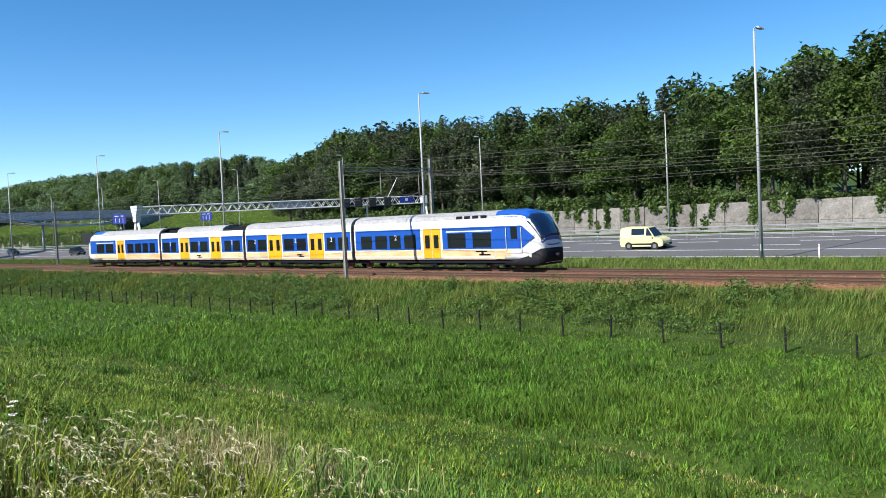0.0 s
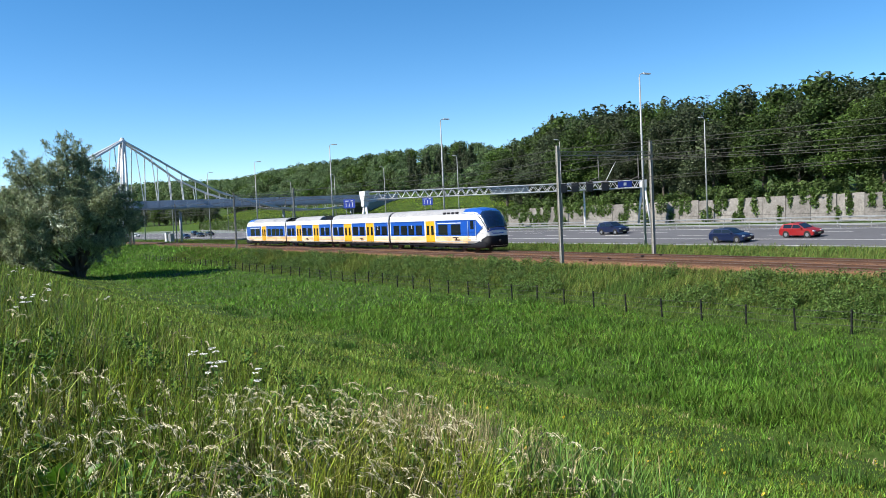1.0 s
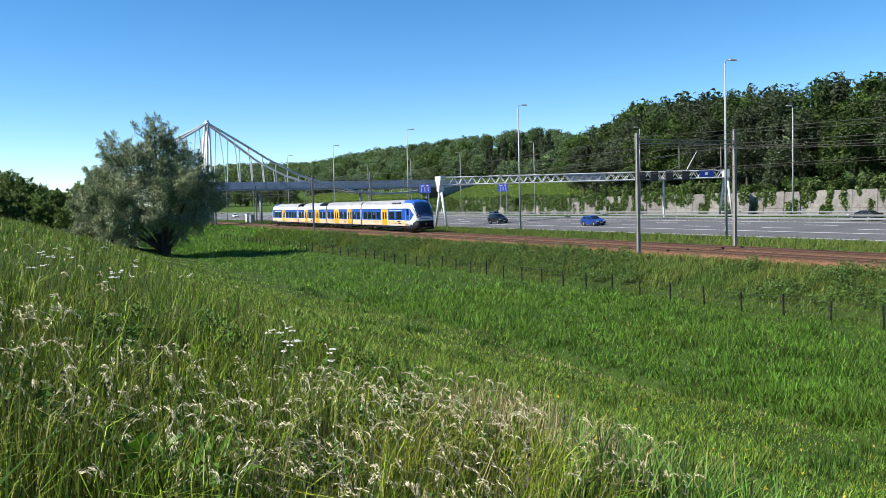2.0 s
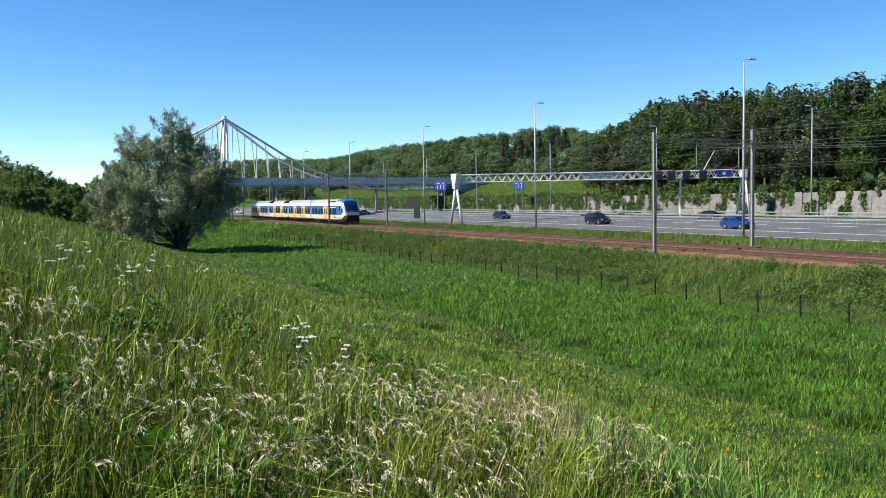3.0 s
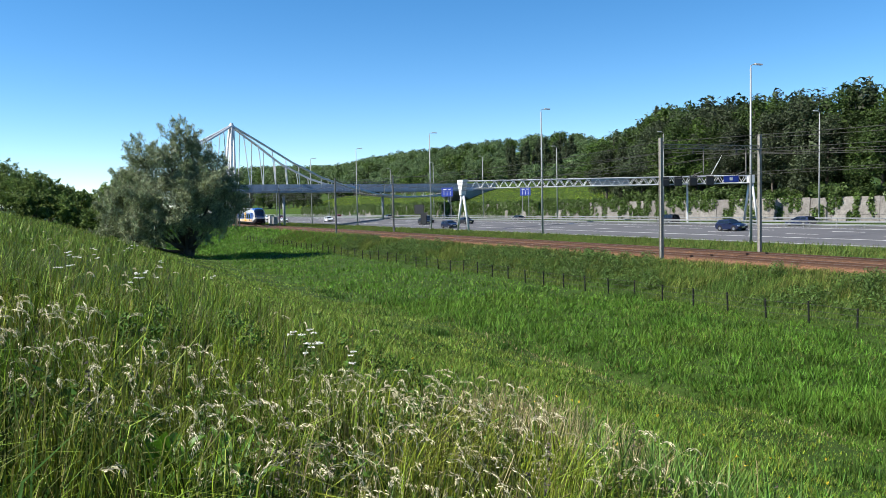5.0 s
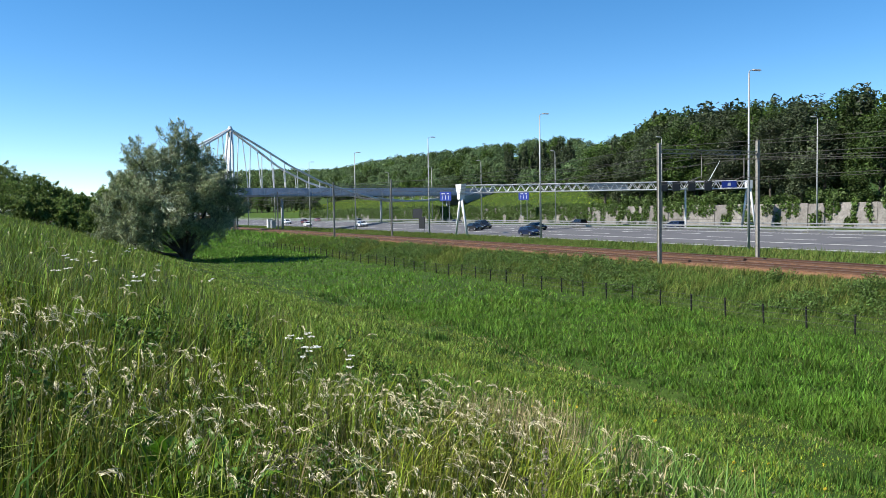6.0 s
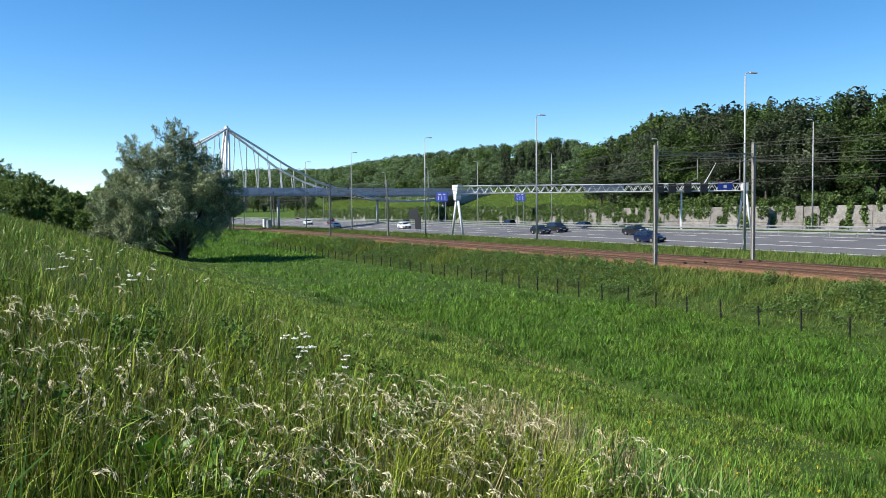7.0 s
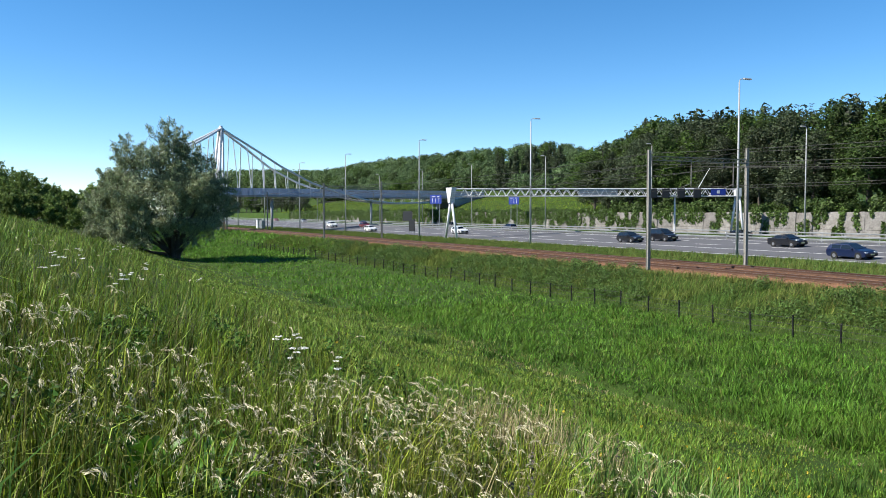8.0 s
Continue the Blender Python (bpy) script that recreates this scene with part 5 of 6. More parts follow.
# kind, paint, lane y, metres per second, place at 0 s, label
TRAFFIC = [
    ("van", "c_yellow", 71.8, 27.0, -39.9, "pale yellow panel van on the motorway"),
    ("hatch", "c_red", 71.8, 23.1, -72.2, "bright red hatchback on the motorway"),
    ("suv", "c_navy", 75.2, 32.4, -110.9, "dark navy sport utility car on the motorway"),
    ("estate", "c_navy", 67.4, 27.5, -81.3, "dark blue estate car in the slip lane"),
    ("hatch", "c_blue", 71.8, 24.0, -142.5, "bright blue hatchback on the motorway"),
    ("mpv", "c_black", 71.8, 23.8, -168.5, "black compact people carrier on the motorway"),
    ("hatch", "c_navy", 75.2, 27.4, -213.0, "dark blue hatchback on the motorway"),
    ("sedan", "c_black", 75.2, 27.5, -285.5, "black saloon car on the motorway"),
    ("estate", "c_navy", 67.4, 29.3, -285.8, "dark navy estate car in the slip lane"),
    ("hatch", "c_black", 71.8, 24.0, -280.6, "black hatchback on the motorway"),
    ("mpv", "c_black", 75.2, 27.0, -301.9, "black family car on the motorway"),
    ("estate", "c_white", 71.8, 29.9, -378.0, "white estate car on the motorway"),
    ("hatch", "c_white", 67.4, 29.3, -408.6, "white hatchback in the slip lane"),
    ("hatch", "c_maroon", 75.2, 32.5, -458.6, "dark red hatchback on the motorway"),
    ("suv", "c_white", 71.8, 29.0, -446.6, "white sport utility car on the motorway"),
    ("sedan", "c_black", 98.0, -31.6, -7.9, "black car behind the guard rail"),
    ("mpv", "c_black", 98.0, -26.9, 20.5, "black people carrier behind the guard rail"),
    ("estate", "c_navy", 98.0, -26.3, 45.9, "dark estate car behind the guard rail"),
    ("sedan", "c_black", 98.0, -23.8, 95.6, "black saloon car behind the guard rail"),
    ("hatch", "c_grey", 98.0, -27.0, -113.5, "dark grey car behind the guard rail"),
    ("hatch", "c_red", 98.0, -24.6, -177.2, "red car behind the guard rail"),
]
traffic = []
for kind, paint, y, v, x0, label in TRAFFIC:
    traffic.append((car(kind, M[paint], label, "van" if kind == "van" else "car"), y, v, x0))


def motions():
    rows = [(0.0, -29.85), (0.5, -44.65), (1.0, -59.75), (1.5, -75.2), (3.0, -123.6), (3.5, -140.8), (4.0, -158.4), (4.5, -176.2), (6.0, -229.0), (8.0, -299.0)]
    walk(the_train, [(t, pose(x, TRAIN_Y, 0)) for t, x in rows])
    for ob, y, v, x0 in traffic:
        z = road_z(y) if y < 85 else -0.28
        roll = math.degrees(math.atan(0.71 / 12.5)) if y < 85 else 0.0
        turn = 0 if v > 0 else 180
        walk(ob, [(t, pose(x0 + v * t, y, z + 0.005, roll if v > 0 else 0, 0, turn)) for t in (0.0, 2.0, 4.0, 6.0, 8.0)])
# ---- grass ----
def wave(x, y, s, seed):
    """Smooth pseudo noise between 0 and 1."""
    r = np.random.default_rng(seed)
    out = np.zeros_like(x)
    for k in range(6):
        a, ph, f = r.random() * 6.28, r.random() * 6.28, (0.5 + r.random() * 1.6) / s
        out += np.sin((x * math.cos(a) + y * math.sin(a)) * f * 2 + ph + 1.5 * np.sin((x * math.sin(a) - y * math.cos(a)) * f + ph * 2))
    return np.clip(0.5 + out / 7, 0, 1)


def blade_mesh(rng, x, y, z, h, w, lean, az, segs):
    """Tapered bent blades. segs 1: one triangle, 2: three triangles."""
    n = len(x)
    side = rng.random(n) * 6.28
    sx, sy = np.cos(side) * w / 2, np.sin(side) * w / 2
    lx, ly = np.cos(az) * lean, np.sin(az) * lean
    base = np.stack([x, y, z], 1)
    off = np.stack([sx, sy, np.zeros(n)], 1)
    tip = base + np.stack([lx * h, ly * h, h * np.sqrt(np.clip(1 - lean ** 2 * 0.85, 0.06, 1))], 1)
    if segs == 1:
        v = np.stack([base - off, base + off, tip], 1).reshape(-1, 3)
        t = np.arange(n * 3).reshape(-1, 3)
    else:
        mid = base + np.stack([lx * h * 0.28, ly * h * 0.28, h * 0.62], 1)
        v = np.stack([base - off, base + off, mid - off * 0.75, mid + off * 0.75, tip], 1).reshape(-1, 3)
        k = np.arange(n)[:, None] * 5
        t = np.concatenate([k + [0, 1, 3], k + [0, 3, 2], k + [2, 3, 4]])
    return v, t


def sector(rng, n, d0, d1, a0, a1, power=1.0):
    """Points round the standing place by distance and bearing (degrees left of straight across the track)."""
    d = d0 + (d1 - d0) * rng.random(n) ** power
    a = np.radians(rng.uniform(a0, a1, n))
    return -d * np.sin(a), d * np.cos(a), d


def field(name, label, mats, pieces):
    vs, ts, ms, base = [], [], [], 0
    for v, t, m in pieces:
        vs.append(v)
        ts.append(t + base)
        ms.append(np.full(len(t), m))
        base += len(v)
    o = new(name, mesh_np(name, np.concatenate(vs), np.concatenate(ts), mats, False, np.concatenate(ms)))
    return tagged(o, label, "grass", kind="stuff")


def edge(x):
    """Where the unmown grass of the upper slope ends."""
    return np.interp(-x, [0, 5, 10, 20, 35, 60, 110], [5.2, 5.4, 5.9, 5.9, 6.4, 8.2, 10.5])


def tall_grass():
    rng = np.random.default_rng(77)
    pieces = []
    for n, d0, d1, a0, a1, w, segs, power in ((40000, 1.5, 7, 8, 118, 0.0068, 2, 0.75), (72000, 6, 16, 8, 112, 0.0095, 2, 0.9), (70000, 15, 45, 30, 104, 0.017, 1, 1.0), (56000, 40, 140, 60, 97, 0.045, 1, 1.0)):
        x, y, d = sector(rng, n, d0, d1, a0, a1, power)
        clump = wave(x, y, 0.55, 3)
        lim = edge(x) + 1.4 * (wave(x, y, 2.2, 9) - 0.5) + rng.normal(size=n) * 0.35
        keep = (y < lim) & (rng.random(n) < 0.18 + 1.15 * clump ** 1.5)
        x, y, d, clump, lim = x[keep], y[keep], d[keep], clump[keep], lim[keep]
        n = len(x)
        big = wave(x, y, 3, 5)
        h = (0.30 + 0.62 * clump * (0.5 + 0.7 * big)) * rng.uniform(0.45, 1.3, n)
        h *= np.clip((lim + 0.6 - y) / 2.0, 0.45, 1) * np.clip((d - 0.6) / 2.2, 0.35, 1)
        az = 0.4 + 2.6 * (wave(x, y, 1.6, 6) - 0.5) + rng.normal(size=n) * 1.4
        lean = np.clip(np.abs(rng.normal(size=n)) * 0.46 + 0.05 + 0.3 * (1 - clump), 0, 1)
        dice = rng.random(n)
        m = np.where(dice < 0.04 + 0.22 * wave(x, y, 1.6, 12), 1, np.where(dice > 0.72, 2, 0))
        h = np.where(m == 2, h * 0.6, h)
        m = np.where((m == 0) & (rng.random(n) < np.interp(d, [9, 16, 40], [0.0, 0.35, 0.7])), 3, m)
        z = ground_z(x, y) - 0.02
        for mi in range(4):
            s = m == mi
            v, t = blade_mesh(rng, x[s], y[s], z[s], h[s], w * rng.uniform(0.45, 1.9, s.sum()) * (1.5 if mi == 2 else 1.0), lean[s], az[s], segs)
            pieces.append((v, t, mi))
    # shorter trodden grass round the standing place and along the rest of the slope
    for n, d0, d1, a0, a1, w, hh in ((16000, 0.3, 3.0, 0, 360, 0.009, 0.12), (26000, 1.6, 9, 110, 370, 0.016, 0.42), (40000, 8, 45, 112, 375, 0.04, 0.5)):
        x, y, d = sector(rng, n, d0, d1, a0, a1, 0.75)
        h = rng.uniform(0.4, 1.2, n) * hh * np.clip(d / 1.6, 0.4, 1)
        v, t = blade_mesh(rng, x, y, ground_z(x, y) - 0.02, h, np.full(n, w), rng.uniform(0.1, 0.7, n), rng.random(n) * 6.28, 1)
        pieces.append((v, t, 0))
    field("tall_grass", "tall unmown green grass with dry stems on the dike slope", [M["tall"], M["stem"], M["weed"], M["mown"]], pieces)


def seed_heads():
    """Drooping pale panicles on thin stems, in drifts."""
    rng = np.random.default_rng(99)
    x1, y1, d1 = sector(rng, 2900, 2.4, 10.5, 46, 104, 0.8)
    x2, y2, d2 = sector(rng, 620, 9, 40, 52, 98)
    x, y = np.concatenate([x1, x2]), np.concatenate([y1, y2])
    drift = wave(x, y, 1.5, 14)
    keep = (y < edge(x) - 0.2) & (rng.random(len(x)) < np.clip((drift - 0.47) * 3.2, 0.05, 1) * np.interp(x, [-9, -6], [0.6, 1.0]))
    x, y = x[keep], y[keep]
    n = len(x)
    dist = np.hypot(x, y)
    z = ground_z(x, y)
    h = rng.uniform(0.25, 0.86, n)
    az = 0.15 + rng.normal(size=n) * 0.6
    c, s = np.cos(az), np.sin(az)
    pieces = []
    # stems: base, bend, nod
    w = 0.0028 * np.clip(dist / 5, 1, 4)
    P0 = np.stack([x, y, z], 1)
    P1 = P0 + np.stack([c * 0.10 * h, s * 0.10 * h, h * 0.95], 1)
    side = np.stack([-s, c, np.zeros(n)], 1) * w[:, None]
    v = np.stack([P0 - side, P0 + side, P1 - side * 0.6, P1 + side * 0.6], 1).reshape(-1, 3)
    k = np.arange(n)[:, None] * 4
    pieces.append((v, np.concatenate([k + [0, 1, 3], k + [0, 3, 2]]), 0))
    # spikelets along an arching head
    m = 32
    L = rng.uniform(0.14, 0.30, n)
    u = (np.arange(m) + 0.5) / m
    droop = rng.uniform(0.5, 1.3, n)
    cx = P1[:, None, 0] + c[:, None] * L[:, None] * np.sin(u * 1.3)[None] * droop[:, None]
    cy = P1[:, None, 1] + s[:, None] * L[:, None] * np.sin(u * 1.3)[None] * droop[:, None]
    cz = P1[:, None, 2] + L[:, None] * (0.55 * u - 0.95 * u * u * droop[:, None])
    C = np.stack([cx, cy, cz], 2).reshape(-1, 3)
    N = len(C)
    size = (0.023 * (1 - 0.55 * np.abs(np.tile(u, n) - 0.35)) * np.clip(np.repeat(dist, m) / 7, 1, 1.9) * rng.uniform(0.6, 1.3, N))[:, None]
    C = C + rng.normal(size=(N, 3)) * 0.007
    flat = np.cos(np.tile(u, n) * 1.3) * 1.3 * np.repeat(droop, m)
    dip = 0.55 - 1.9 * np.tile(u, n) * np.repeat(droop, m)
    a = np.stack([np.repeat(c, m) * flat, np.repeat(s, m) * flat, dip], 1)
    a = a / np.linalg.norm(a, axis=1)[:, None] + rng.normal(size=(N, 3)) * 0.22 + np.array([0, 0, -0.2])
    a /= np.linalg.norm(a, axis=1)[:, None]
    b = np.cross(a, rng.normal(size=(N, 3)))
    b /= np.linalg.norm(b, axis=1)[:, None]
    v = np.stack([C - a * size * 0.6, C + b * size * 0.13, C + a * size, C - b * size * 0.13], 1).reshape(-1, 3)
    k = np.arange(N)[:, None] * 4
    pieces.append((v, np.concatenate([k + [0, 1, 2], k + [0, 2, 3]]), 1))
    field("seed_heads", "pale drooping grass seed heads on thin stems", [M["stem"], M["straw"]], pieces)


def dry_patch():
    """Matted straw-coloured grass lying in drifts."""
    rng = np.random.default_rng(55)
    pieces = []
    for cx, cy, r, n in ((-8.6, 5.2, 0.9, 700), (-6.9, 5.4, 0.8, 400), (-5.2, 3.0, 0.9, 130), (-10.5, 6.0, 0.8, 120), (-5.6, 1.6, 0.8, 130)):
        x = cx + rng.normal(size=n) * r * 0.6
        y = cy + rng.normal(size=n) * r * 0.6
        h = rng.uniform(0.25, 0.55, n)
        v, t = blade_mesh(rng, x, y, ground_z(x, y) + rng.uniform(0.05, 0.4, n), h, np.full(n, 0.007), rng.uniform(0.5, 0.95, n), 0.3 + rng.normal(size=n), 2)
        pieces.append((v, t, 0))
    n = 900
    x = 4 - 36 * rng.random(n) ** 1.5
    y = 16.35 + 0.25 * np.sin(x * 0.35) + rng.normal(size=n) * 0.16
    v, t = blade_mesh(rng, x, y, ground_z(x, y), rng.uniform(0.08, 0.2, n), np.full(n, 0.022), rng.uniform(0.4, 0.95, n), rng.random(n) * 6.28, 2)
    pieces.append((v, t, 0))
    field("dry_grass", "matted dry straw-coloured grass among the green", [M["hay"]], pieces)


def meadow():
    rng = np.random.default_rng(123)
    pieces = []
    for n, d0, d1, a0, a1, w, power, segs in ((60000, 5, 12, 8, 90, 0.015, 0.8, 1), (190000, 10, 26, 8, 86, 0.025, 0.85, 1), (270000, 22, 50, 8, 84, 0.040, 1.0, 1), (130000, 44, 130, 40, 86, 0.075, 1.0, 1)):
        x, y, d = sector(rng, n, d0, d1, a0, a1, power)
        tuft = np.clip(1.5 * wave(x, y, 0.45, 31) * wave(x + 7, y, 0.8, 32) * 1.6, 0, 1.2)
        row = np.abs(y - 17.05 - 0.15 * np.sin(x * 0.5))
        keep = (y > edge(x) - 1.2) & (y < 31.4) & ((row > 0.10) | (x < -24) | (rng.random(n) < 0.5)) & (rng.random(n) < 0.65 + 0.5 * tuft)
        x, y, d, tuft = x[keep], y[keep], d[keep], tuft[keep]
        n = len(x)
        lush = np.interp(y, [5, 12, 16.0, 17.2, 18.0, 31], [0.8, 0.62, 0.6, 0.9, 1.15, 1.0])
        h = (0.09 + 0.16 * tuft ** 1.5 + 0.11 * wave(x, y, 2.6, 33) ** 2) * lush * rng.uniform(0.5, 1.35, n) * np.interp(y, [27, 31.4], [1, 0.6])
        az = rng.random(n) * 6.28
        lean = np.clip(rng.uniform(0.2, 1.0, n), 0, 1)
        m = (rng.random(n) < np.interp(y, [5, 15, 16.5, 18, 31], [0.10, 0.12, 0.22, 0.03, 0.05]) * (0.3 + 1.4 * wave(x, y, 3, 40))).astype(int)
        m = np.where((m == 0) & (y < 16.4 + 0.5 * np.sin(x * 0.7)) & (rng.random(n) < 0.20), 2, m)
        m = np.where((m == 0) & (y < 16.4 + 0.5 * np.sin(x * 0.7)) & (rng.random(n) < np.interp(-x, [6, 14, 30], [0.12, 0.32, 0.75])), 4, m)
        m = np.where((m == 0) & (rng.random(n) < np.interp(-x, [15, 35, 60], [0.1, 0.4, 0.85])), 5, m)
        m = np.where((m == 0) & (rng.random(n) < 0.10 + 0.3 * (wave(x, y, 1.8, 44) > 0.62)), 3, m)
        z = ground_z(x, y) - 0.02
        for mi in range(6):
            s = m == mi
            v, t = blade_mesh(rng, x[s], y[s], z[s], h[s], w * rng.uniform(0.6, 1.5, s.sum()), lean[s], az[s], segs)
            pieces.append((v, t, mi))
    n = 60000
    x = rng.uniform(-300, -100, n)
    y = rng.uniform(8, 38.0, n)
    h = rng.uniform(0.15, 0.5, n) * np.interp(y, [30, 34], [1, 1.6])
    v, t = blade_mesh(rng, x, y, ground_z(x, y) - 0.02, h, np.full(n, 0.12), rng.uniform(0.2, 0.8, n), rng.random(n) * 6.28, 1)
    pieces.append((v, t, 5))
    n = 60000
    x = rng.uniform(-2, 70, n)
    y = rng.uniform(9, 31, n)
    keep = np.degrees(np.arctan2(-x, y)) < 9
    x, y = x[keep], y[keep]
    v, t = blade_mesh(rng, x, y, ground_z(x, y) - 0.02, rng.uniform(0.1, 0.4, len(x)), np.full(len(x), 0.05), rng.uniform(0.2, 0.8, len(x)), rng.random(len(x)) * 6.28, 1)
    pieces.append((v, t, 0))
    # darker rush tufts
    for k in range(85):
        cx, cy, q = sector(rng, 1, 14, 60, 18, 80)
        if cy[0] < 11 or cy[0] > 30.5:
            continue
        m = 110
        r = 0.22 + 0.012 * q[0]
        x, y = cx[0] + rng.normal(size=m) * r * 0.6, cy[0] + rng.normal(size=m) * r * 0.5
        v, t = blade_mesh(rng, x, y, ground_z(x, y) - 0.02, rng.uniform(0.2, 0.5, m), np.full(m, 0.012 + 0.0008 * q[0]), rng.uniform(0.1, 0.6, m), rng.random(m) * 6.28, 1)
        pieces.append((v, t, 3))
    field("meadow_grass", "lush green meadow grass in low tufts", [M["blade"], M["stem"], M["tall"], M["weed"], M["mown"], M["lush"]], pieces)


def bank_grass():
    rng = np.random.default_rng(321)
    pieces = []
    n = 120000
    x = 14 - 150 * rng.random(n) ** 1.25
    y = rng.uniform(31.0, 37.9, n)
    tuft = wave(x, y, 1.1, 51)
    h = (0.35 + 0.55 * tuft) * rng.uniform(0.6, 1.25, n) * np.interp(y, [31, 32, 33.5, 36.5, 37.9], [0.25, 0.32, 0.75, 0.65, 0.35])
    w = np.interp(-x, [0, 40, 140], [0.028, 0.036, 0.07])
    dry = rng.random(n) < np.interp(y, [31, 34, 36, 37.9], [0.08, 0.12, 0.45, 0.7]) * (0.4 + 1.1 * wave(x, y, 4, 52))
    for mi, s in ((0, ~dry), (1, dry)):
        v, t = blade_mesh(rng, x[s], y[s], ground_z(x[s], y[s]) - 0.03, h[s], w[s], np.clip(np.abs(rng.normal(size=s.sum())) * 0.35 + 0.15, 0, 1), 0.5 + rng.normal(size=s.sum()), 1)
        pieces.append((v, t, mi))
    field("bank_grass", "rough tall grass on the railway bank", [M["bank"], M["stem"]], pieces)
    pieces = []
    n = 110000
    x = 14 - 260 * rng.random(n) ** 1.2
    y = rng.uniform(47.4, 64.4, n)
    tuft = wave(x, y, 1.6, 61)
    h = (0.25 + 0.50 * tuft) * rng.uniform(0.6, 1.25, n) * np.interp(y, [47.4, 50, 62, 64.4], [0.6, 1.0, 1.0, 0.6])
    w = np.interp(-x, [0, 60, 260], [0.035, 0.05, 0.11])
    dry = rng.random(n) < 0.08 + 0.35 * wave(x, y, 5, 62) ** 2
    for mi, s in ((0, ~dry), (1, dry)):
        v, t = blade_mesh(rng, x[s], y[s], ground_z(x[s], y[s]) - 0.03, h[s], w[s], np.clip(np.abs(rng.normal(size=s.sum())) * 0.35 + 0.15, 0, 1), 0.5 + rng.normal(size=s.sum()), 1)
        pieces.append((v, t, mi))
    n = 16000
    x = 14 - 260 * rng.random(n) ** 1.2
    y = rng.uniform(81.6, 89.8, n)
    v, t = blade_mesh(rng, x, y, ground_z(x, y) - 0.03, rng.uniform(0.12, 0.32, n), np.interp(-x, [0, 60, 260], [0.06, 0.08, 0.16]), rng.uniform(0.2, 0.7, n), rng.random(n) * 6.28, 1)
    pieces.append((v, t, 1))
    field("verge_grass", "tall green verge grass between railway and motorway", [M["bank"], M["stem"]], pieces)


def far_bank():
    rng = np.random.default_rng(404)
    n = 45000
    x = rng.uniform(-430, -140, n)
    y = rng.uniform(113.2, 142, n)
    v, t = blade_mesh(rng, x, y, ground_z(x, y) - 0.03, rng.uniform(0.2, 0.45, n), np.full(n, 0.16), rng.uniform(0.6, 0.97, n), rng.random(n) * 6, 1)
    field("far_bank_grass", "sunlit grass on the bank behind the wall", [M["tall"]], [(v, t, 0)])


far_bank()
tall_grass()
seed_heads()
def reeds():
    rng = np.random.default_rng(71)
    n = 700
    x = -5.9 + rng.normal(size=n) * 1.0
    y = 5.4 + rng.normal(size=n) * 0.45
    v, t = blade_mesh(rng, x, y, ground_z(x, y) - 0.02, rng.uniform(0.45, 0.95, n), rng.uniform(0.014, 0.028, n), rng.uniform(0.05, 0.5, n), rng.random(n) * 6.28, 2)
    x2, y2, d2 = sector(rng, 420, 2.8, 9, 40, 100, 0.9)
    keep = (y2 < edge(x2)) & (wave(x2, y2, 1.0, 74) > 0.5)
    x2, y2 = x2[keep], y2[keep]
    k = len(x2)
    v2, t2 = blade_mesh(rng, x2, y2, ground_z(x2, y2) - 0.02, rng.uniform(0.4, 0.9, k), rng.uniform(0.010, 0.020, k), rng.uniform(0.05, 0.6, k), rng.random(k) * 6.28, 2)
    field("reed_tuft", "broad pale green reed blades at the foot of the slope", [M["reed"]], [(v, t, 0), (v2, t2, 0)])


def nettles():
    rng = np.random.default_rng(72)
    bl = []
    for k in range(1000):
        x, y = 10 - 120 * rng.random() ** 1.2, rng.uniform(32.2, 36.6)
        if wave(np.array([x]), np.array([y]), 5, 73)[0] > 0.38:
            bl.append((x, y, float(ground_z(x, y)) + 0.38, rng.uniform(0.3, 0.8), rng.uniform(0.25, 0.5), rng.uniform(0.25, 0.45)))
    v, t = leaf_cloud(rng, bl, 105 * len(bl), 0.065, True)
    tagged(new("nettles", mesh_np("nettles", v, t, [M["nettle"]])), "dark green nettles and weeds on the railway bank", "weeds", kind="stuff")


def weeds():
    rng = np.random.default_rng(82)
    x, y, d = sector(rng, 700, 2.6, 16, 40, 104, 0.8)
    bl = []
    for a, b, q in zip(x, y, d):
        if b < edge(a) - 0.5 and wave(np.array([a]), np.array([b]), 1.2, 83)[0] > 0.5:
            bl.append((a, b, float(ground_z(a, b)) + rng.uniform(0.15, 0.42), rng.uniform(0.10, 0.22), rng.uniform(0.10, 0.22), rng.uniform(0.12, 0.25)))
    v, t = leaf_cloud(rng, bl, 75 * len(bl), 0.038, True)
    tagged(new("weeds", mesh_np("weeds", v, t, [M["weed"]])), "leafy green weeds among the tall grass", "weeds", kind="stuff")


weeds()
reeds()
nettles()
dry_patch()
meadow()
bank_grass()


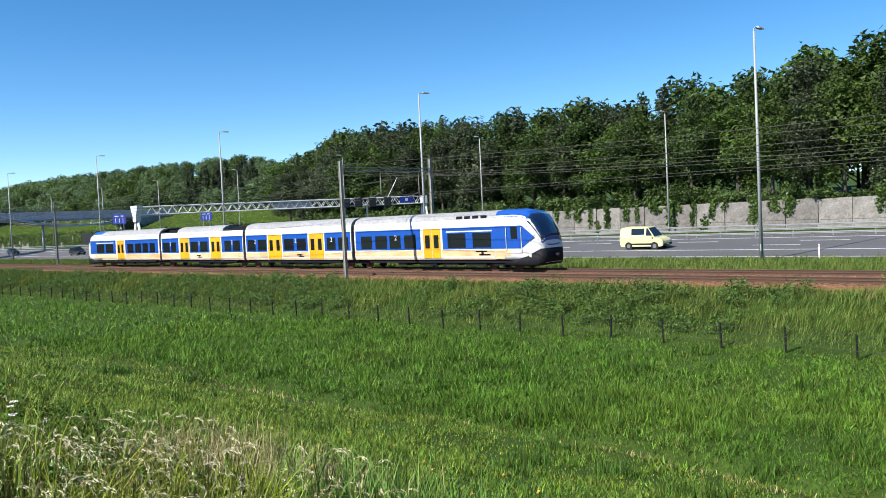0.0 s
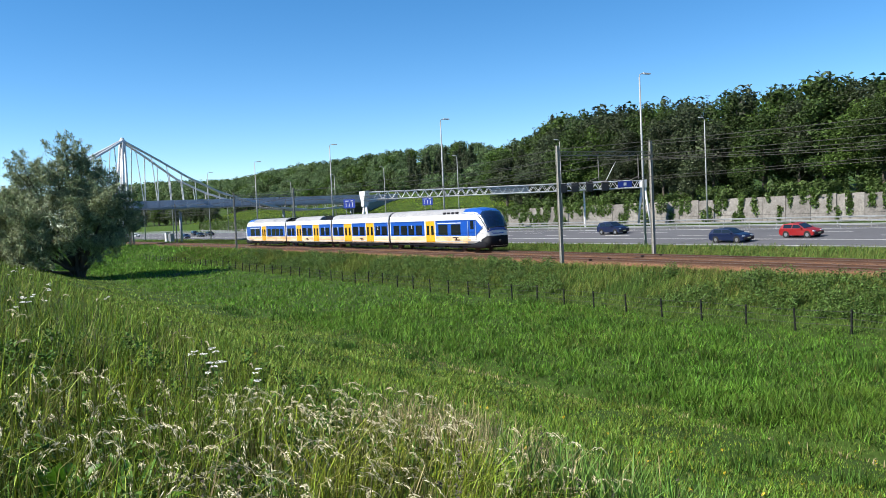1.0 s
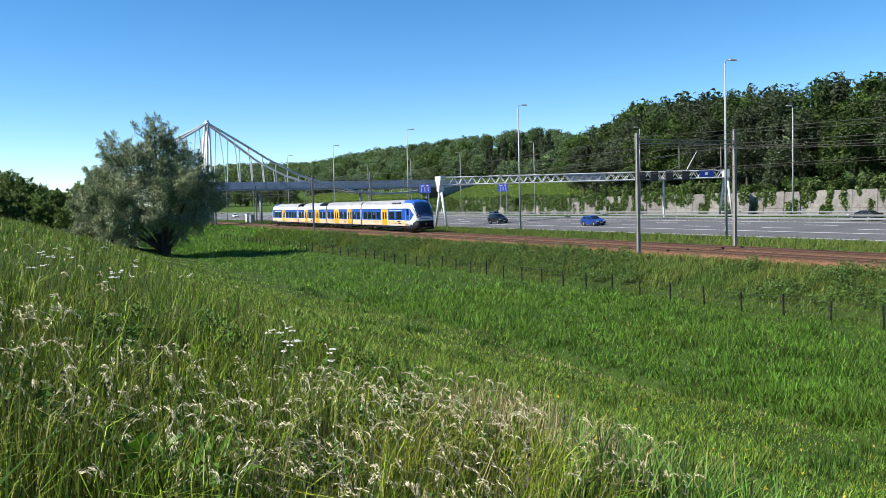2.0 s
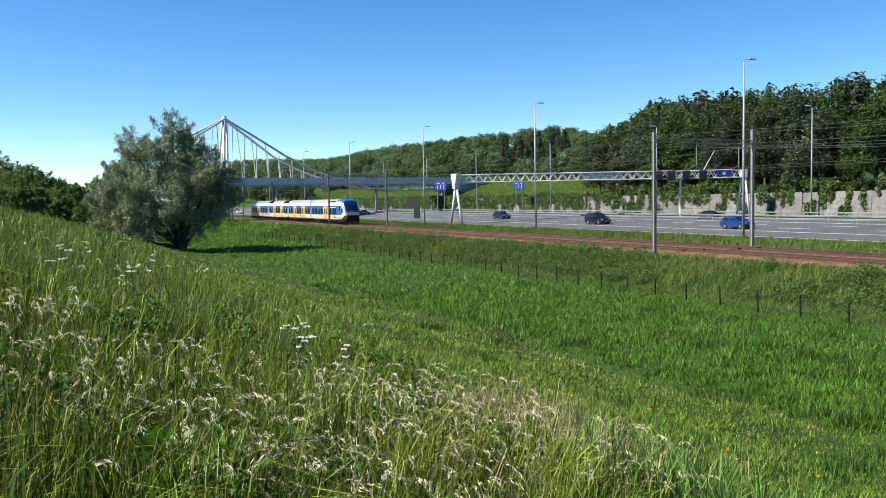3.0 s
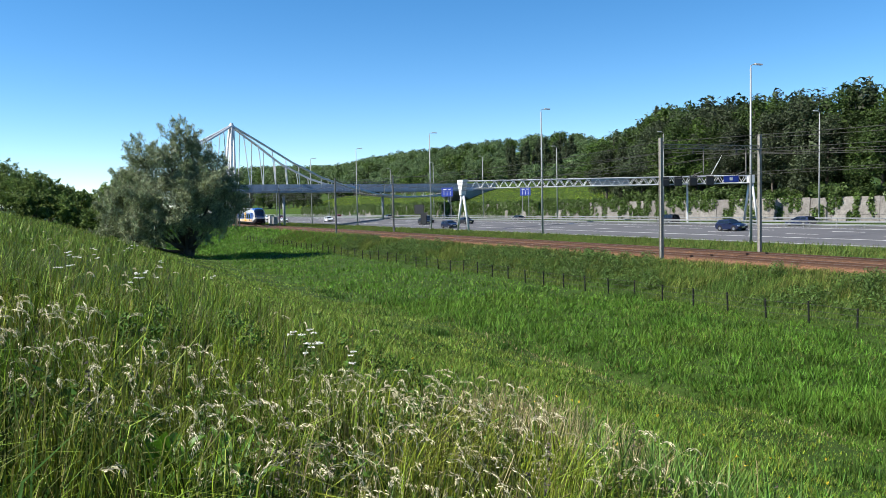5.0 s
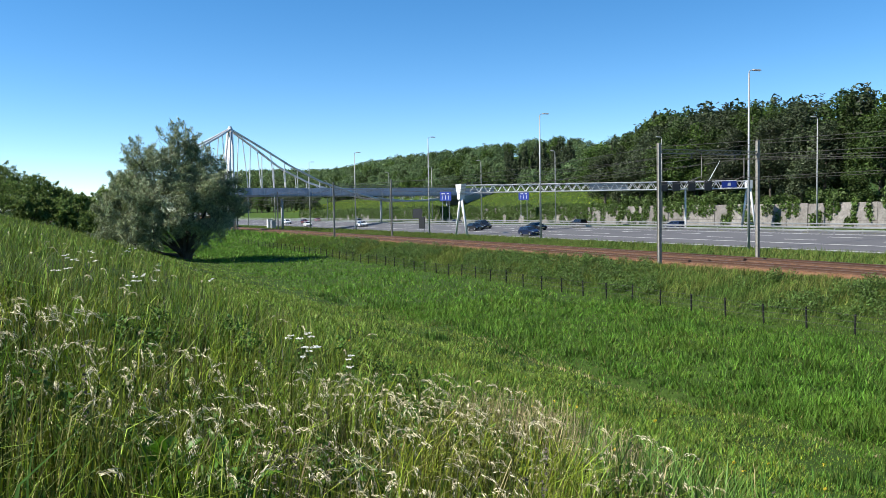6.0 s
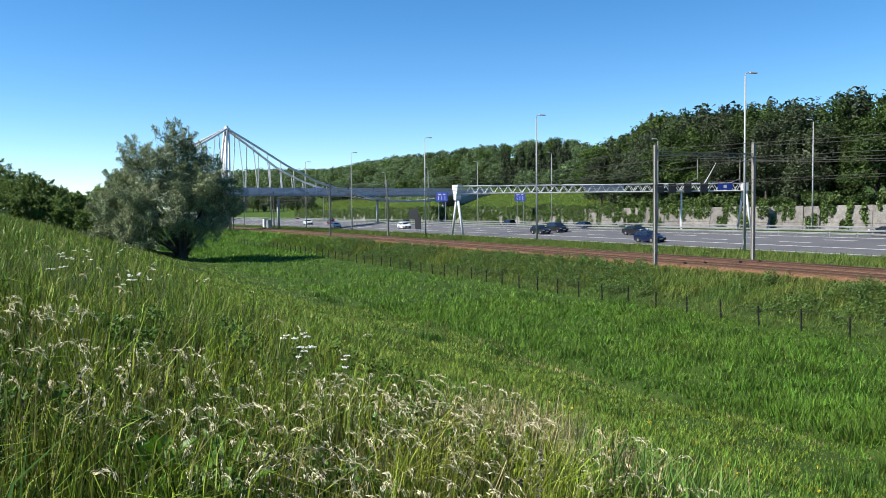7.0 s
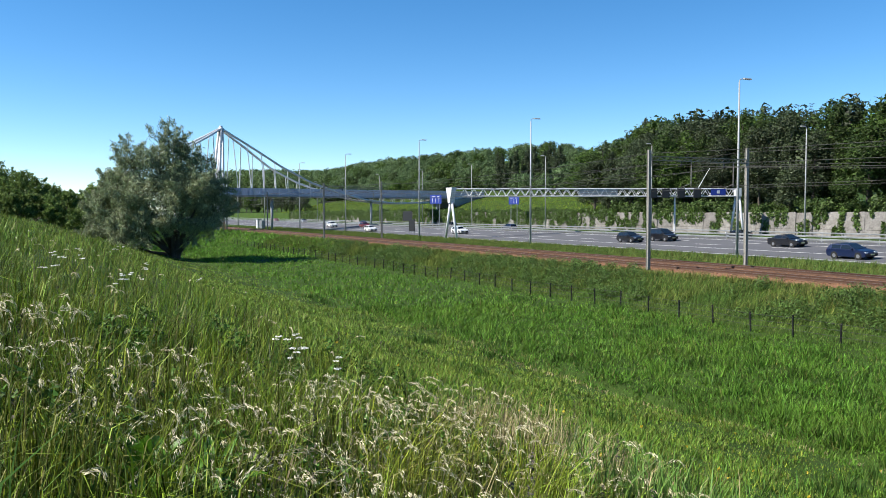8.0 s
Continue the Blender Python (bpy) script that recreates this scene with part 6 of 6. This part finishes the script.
# ---- wild flowers and leaves ----
def cow_parsley(x, y, h, seed):
    rng = random.Random(seed)
    z = float(ground_z(x, y))
    p = tagged(empty("cow_parsley", pose(x, y, z)), "tall white-flowered cow parsley in the grass", "wild flower", group="cow parsley")
    bm = bmesh.new()
    heads = []
    rod(bm, (0, 0, -0.03), (0.03, 0.02, h * 0.65), 0.007, 0.005, 5)
    for k in range(rng.randint(3, 4)):
        a = rng.random() * 6.28
        r = rng.uniform(0.05, 0.20)
        tip = (math.cos(a) * r + 0.03, math.sin(a) * r, h * rng.uniform(0.84, 1.04))
        rod(bm, (0.03, 0.02, h * rng.uniform(0.4, 0.65)), tip, 0.004, 0.003, 5)
        heads.append(tip)
    part("stalk", bm, M["stem"], p)
    for tip in heads:
        bm = bmesh.new()
        for k in range(22):
            a, r = rng.random() * 6.28, 0.042 * math.sqrt(rng.random())
            q = Vector((tip[0] + math.cos(a) * r, tip[1] + math.sin(a) * r, tip[2] + 0.02 + rng.uniform(-0.008, 0.008)))
            m = Matrix.Translation(q) @ Euler((rng.uniform(-0.6, 0.6), rng.uniform(-0.6, 0.6), a)).to_matrix().to_4x4()
            bmesh.ops.create_circle(bm, cap_ends=True, segments=5, radius=rng.uniform(0.008, 0.014), matrix=m)
        part("umbel", bm, M["white_petal"], p, "flat white flower cluster")


for k, (fx, fy, fh) in enumerate(((-9.1, 2.75, 1.12), (-9.4, 2.6, 1.0), (-8.8, 2.55, 0.92), (-9.0, 3.0, 0.86), (-14, 1.2, 0.85), (-17, 1.6, 0.85), (-21, 2.2, 0.9), (-24, 1.0, 0.85),
                                 (-15.5, 0.2, 0.8), (-28, 3.0, 0.95), (-33, 2.5, 0.95), (-26, 4.5, 0.9), (-18, 0.3, 0.85), (-30, 1.2, 0.9), (-38, 3.2, 1.0), (-22, 0.4, 0.85))):
    cow_parsley(fx, fy, fh, 200 + k)


def dock(x, y, seed):
    rng = random.Random(seed)
    z = float(ground_z(x, y))
    p = tagged(empty("dock_plant", pose(x, y, z)), "broad bright green dock leaves in the grass", "wild plant", group="dock plants")
    for k in range(11):
        a, L, W = k * 0.571 + rng.uniform(-0.2, 0.2), rng.uniform(0.30, 0.52), rng.uniform(0.030, 0.050)
        rise, wavy = rng.uniform(0.9, 1.5), rng.random() * 6.28
        bm = bmesh.new()
        rows = []
        for i in range(10):
            u = i / 9
            r = L * u * 0.62
            zz = 0.10 + L * (rise * u - 0.65 * u * u)
            ww = W * math.sin(math.pi * (0.06 + 0.93 * u)) ** 0.8
            c, q2 = math.cos(a), math.sin(a)
            rows.append([bm.verts.new((c * r - q2 * q * ww, q2 * r + c * q * ww, zz + 0.55 * abs(q) * ww + (0.012 * math.sin(5.5 * i + wavy + q) if q else 0))) for q in (-1, -0.5, 0, 0.5, 1)])
        for r0, r1 in zip(rows, rows[1:]):
            for q in range(4):
                bm.faces.new((r0[q], r0[q + 1], r1[q + 1], r1[q]))
        part("leaf", bm, M["dock"], p, smooth=True)


for k, (fx, fy) in enumerate(((-5.0, 0.72), (-5.2, 0.95), (-4.75, 0.86), (-5.3, 0.58))):
    dock(fx, fy, 300 + k)


def sorrel():
    rng = np.random.default_rng(64)
    x, y, d = sector(rng, 230, 4.0, 26, 30, 98)
    keep = y < edge(x) + 1
    x, y = x[keep], y[keep]
    n = len(x)
    z = ground_z(x, y)
    h = rng.uniform(0.55, 0.95, n)
    bl = []
    for i in range(n):
        for k in range(5):
            bl.append((x[i], y[i], z[i] + h[i] * (0.62 + 0.09 * k), 0.016, 0.016, 0.05))
    v, t = leaf_cloud(rng, bl, 22 * n, 0.014)
    v0, t0 = blade_mesh(rng, x, y, z, h, np.full(n, 0.007), np.full(n, 0.06), rng.random(n) * 6, 2)
    o = field("sorrel_spikes", "dark reddish brown sorrel spikes standing in the grass", [M["bark"], M["stem"]], [(v, t, 0), (v0, t0, 1)])
    # scattered small yellow flowers
    x, y, d = sector(rng, 60, 6, 22, 20, 75)
    bl = [(a, b, float(ground_z(a, b)) + 0.32, 0.025, 0.025, 0.02) for a, b in zip(x, y) if b > 6]
    v, t = leaf_cloud(rng, bl, len(bl) * 6, 0.02)
    tagged(new("buttercups", mesh_np("buttercups", v, t, [M["yellow_petal"]])), "small yellow flowers in the grass", "wild flowers", kind="stuff")


sorrel()


motions()
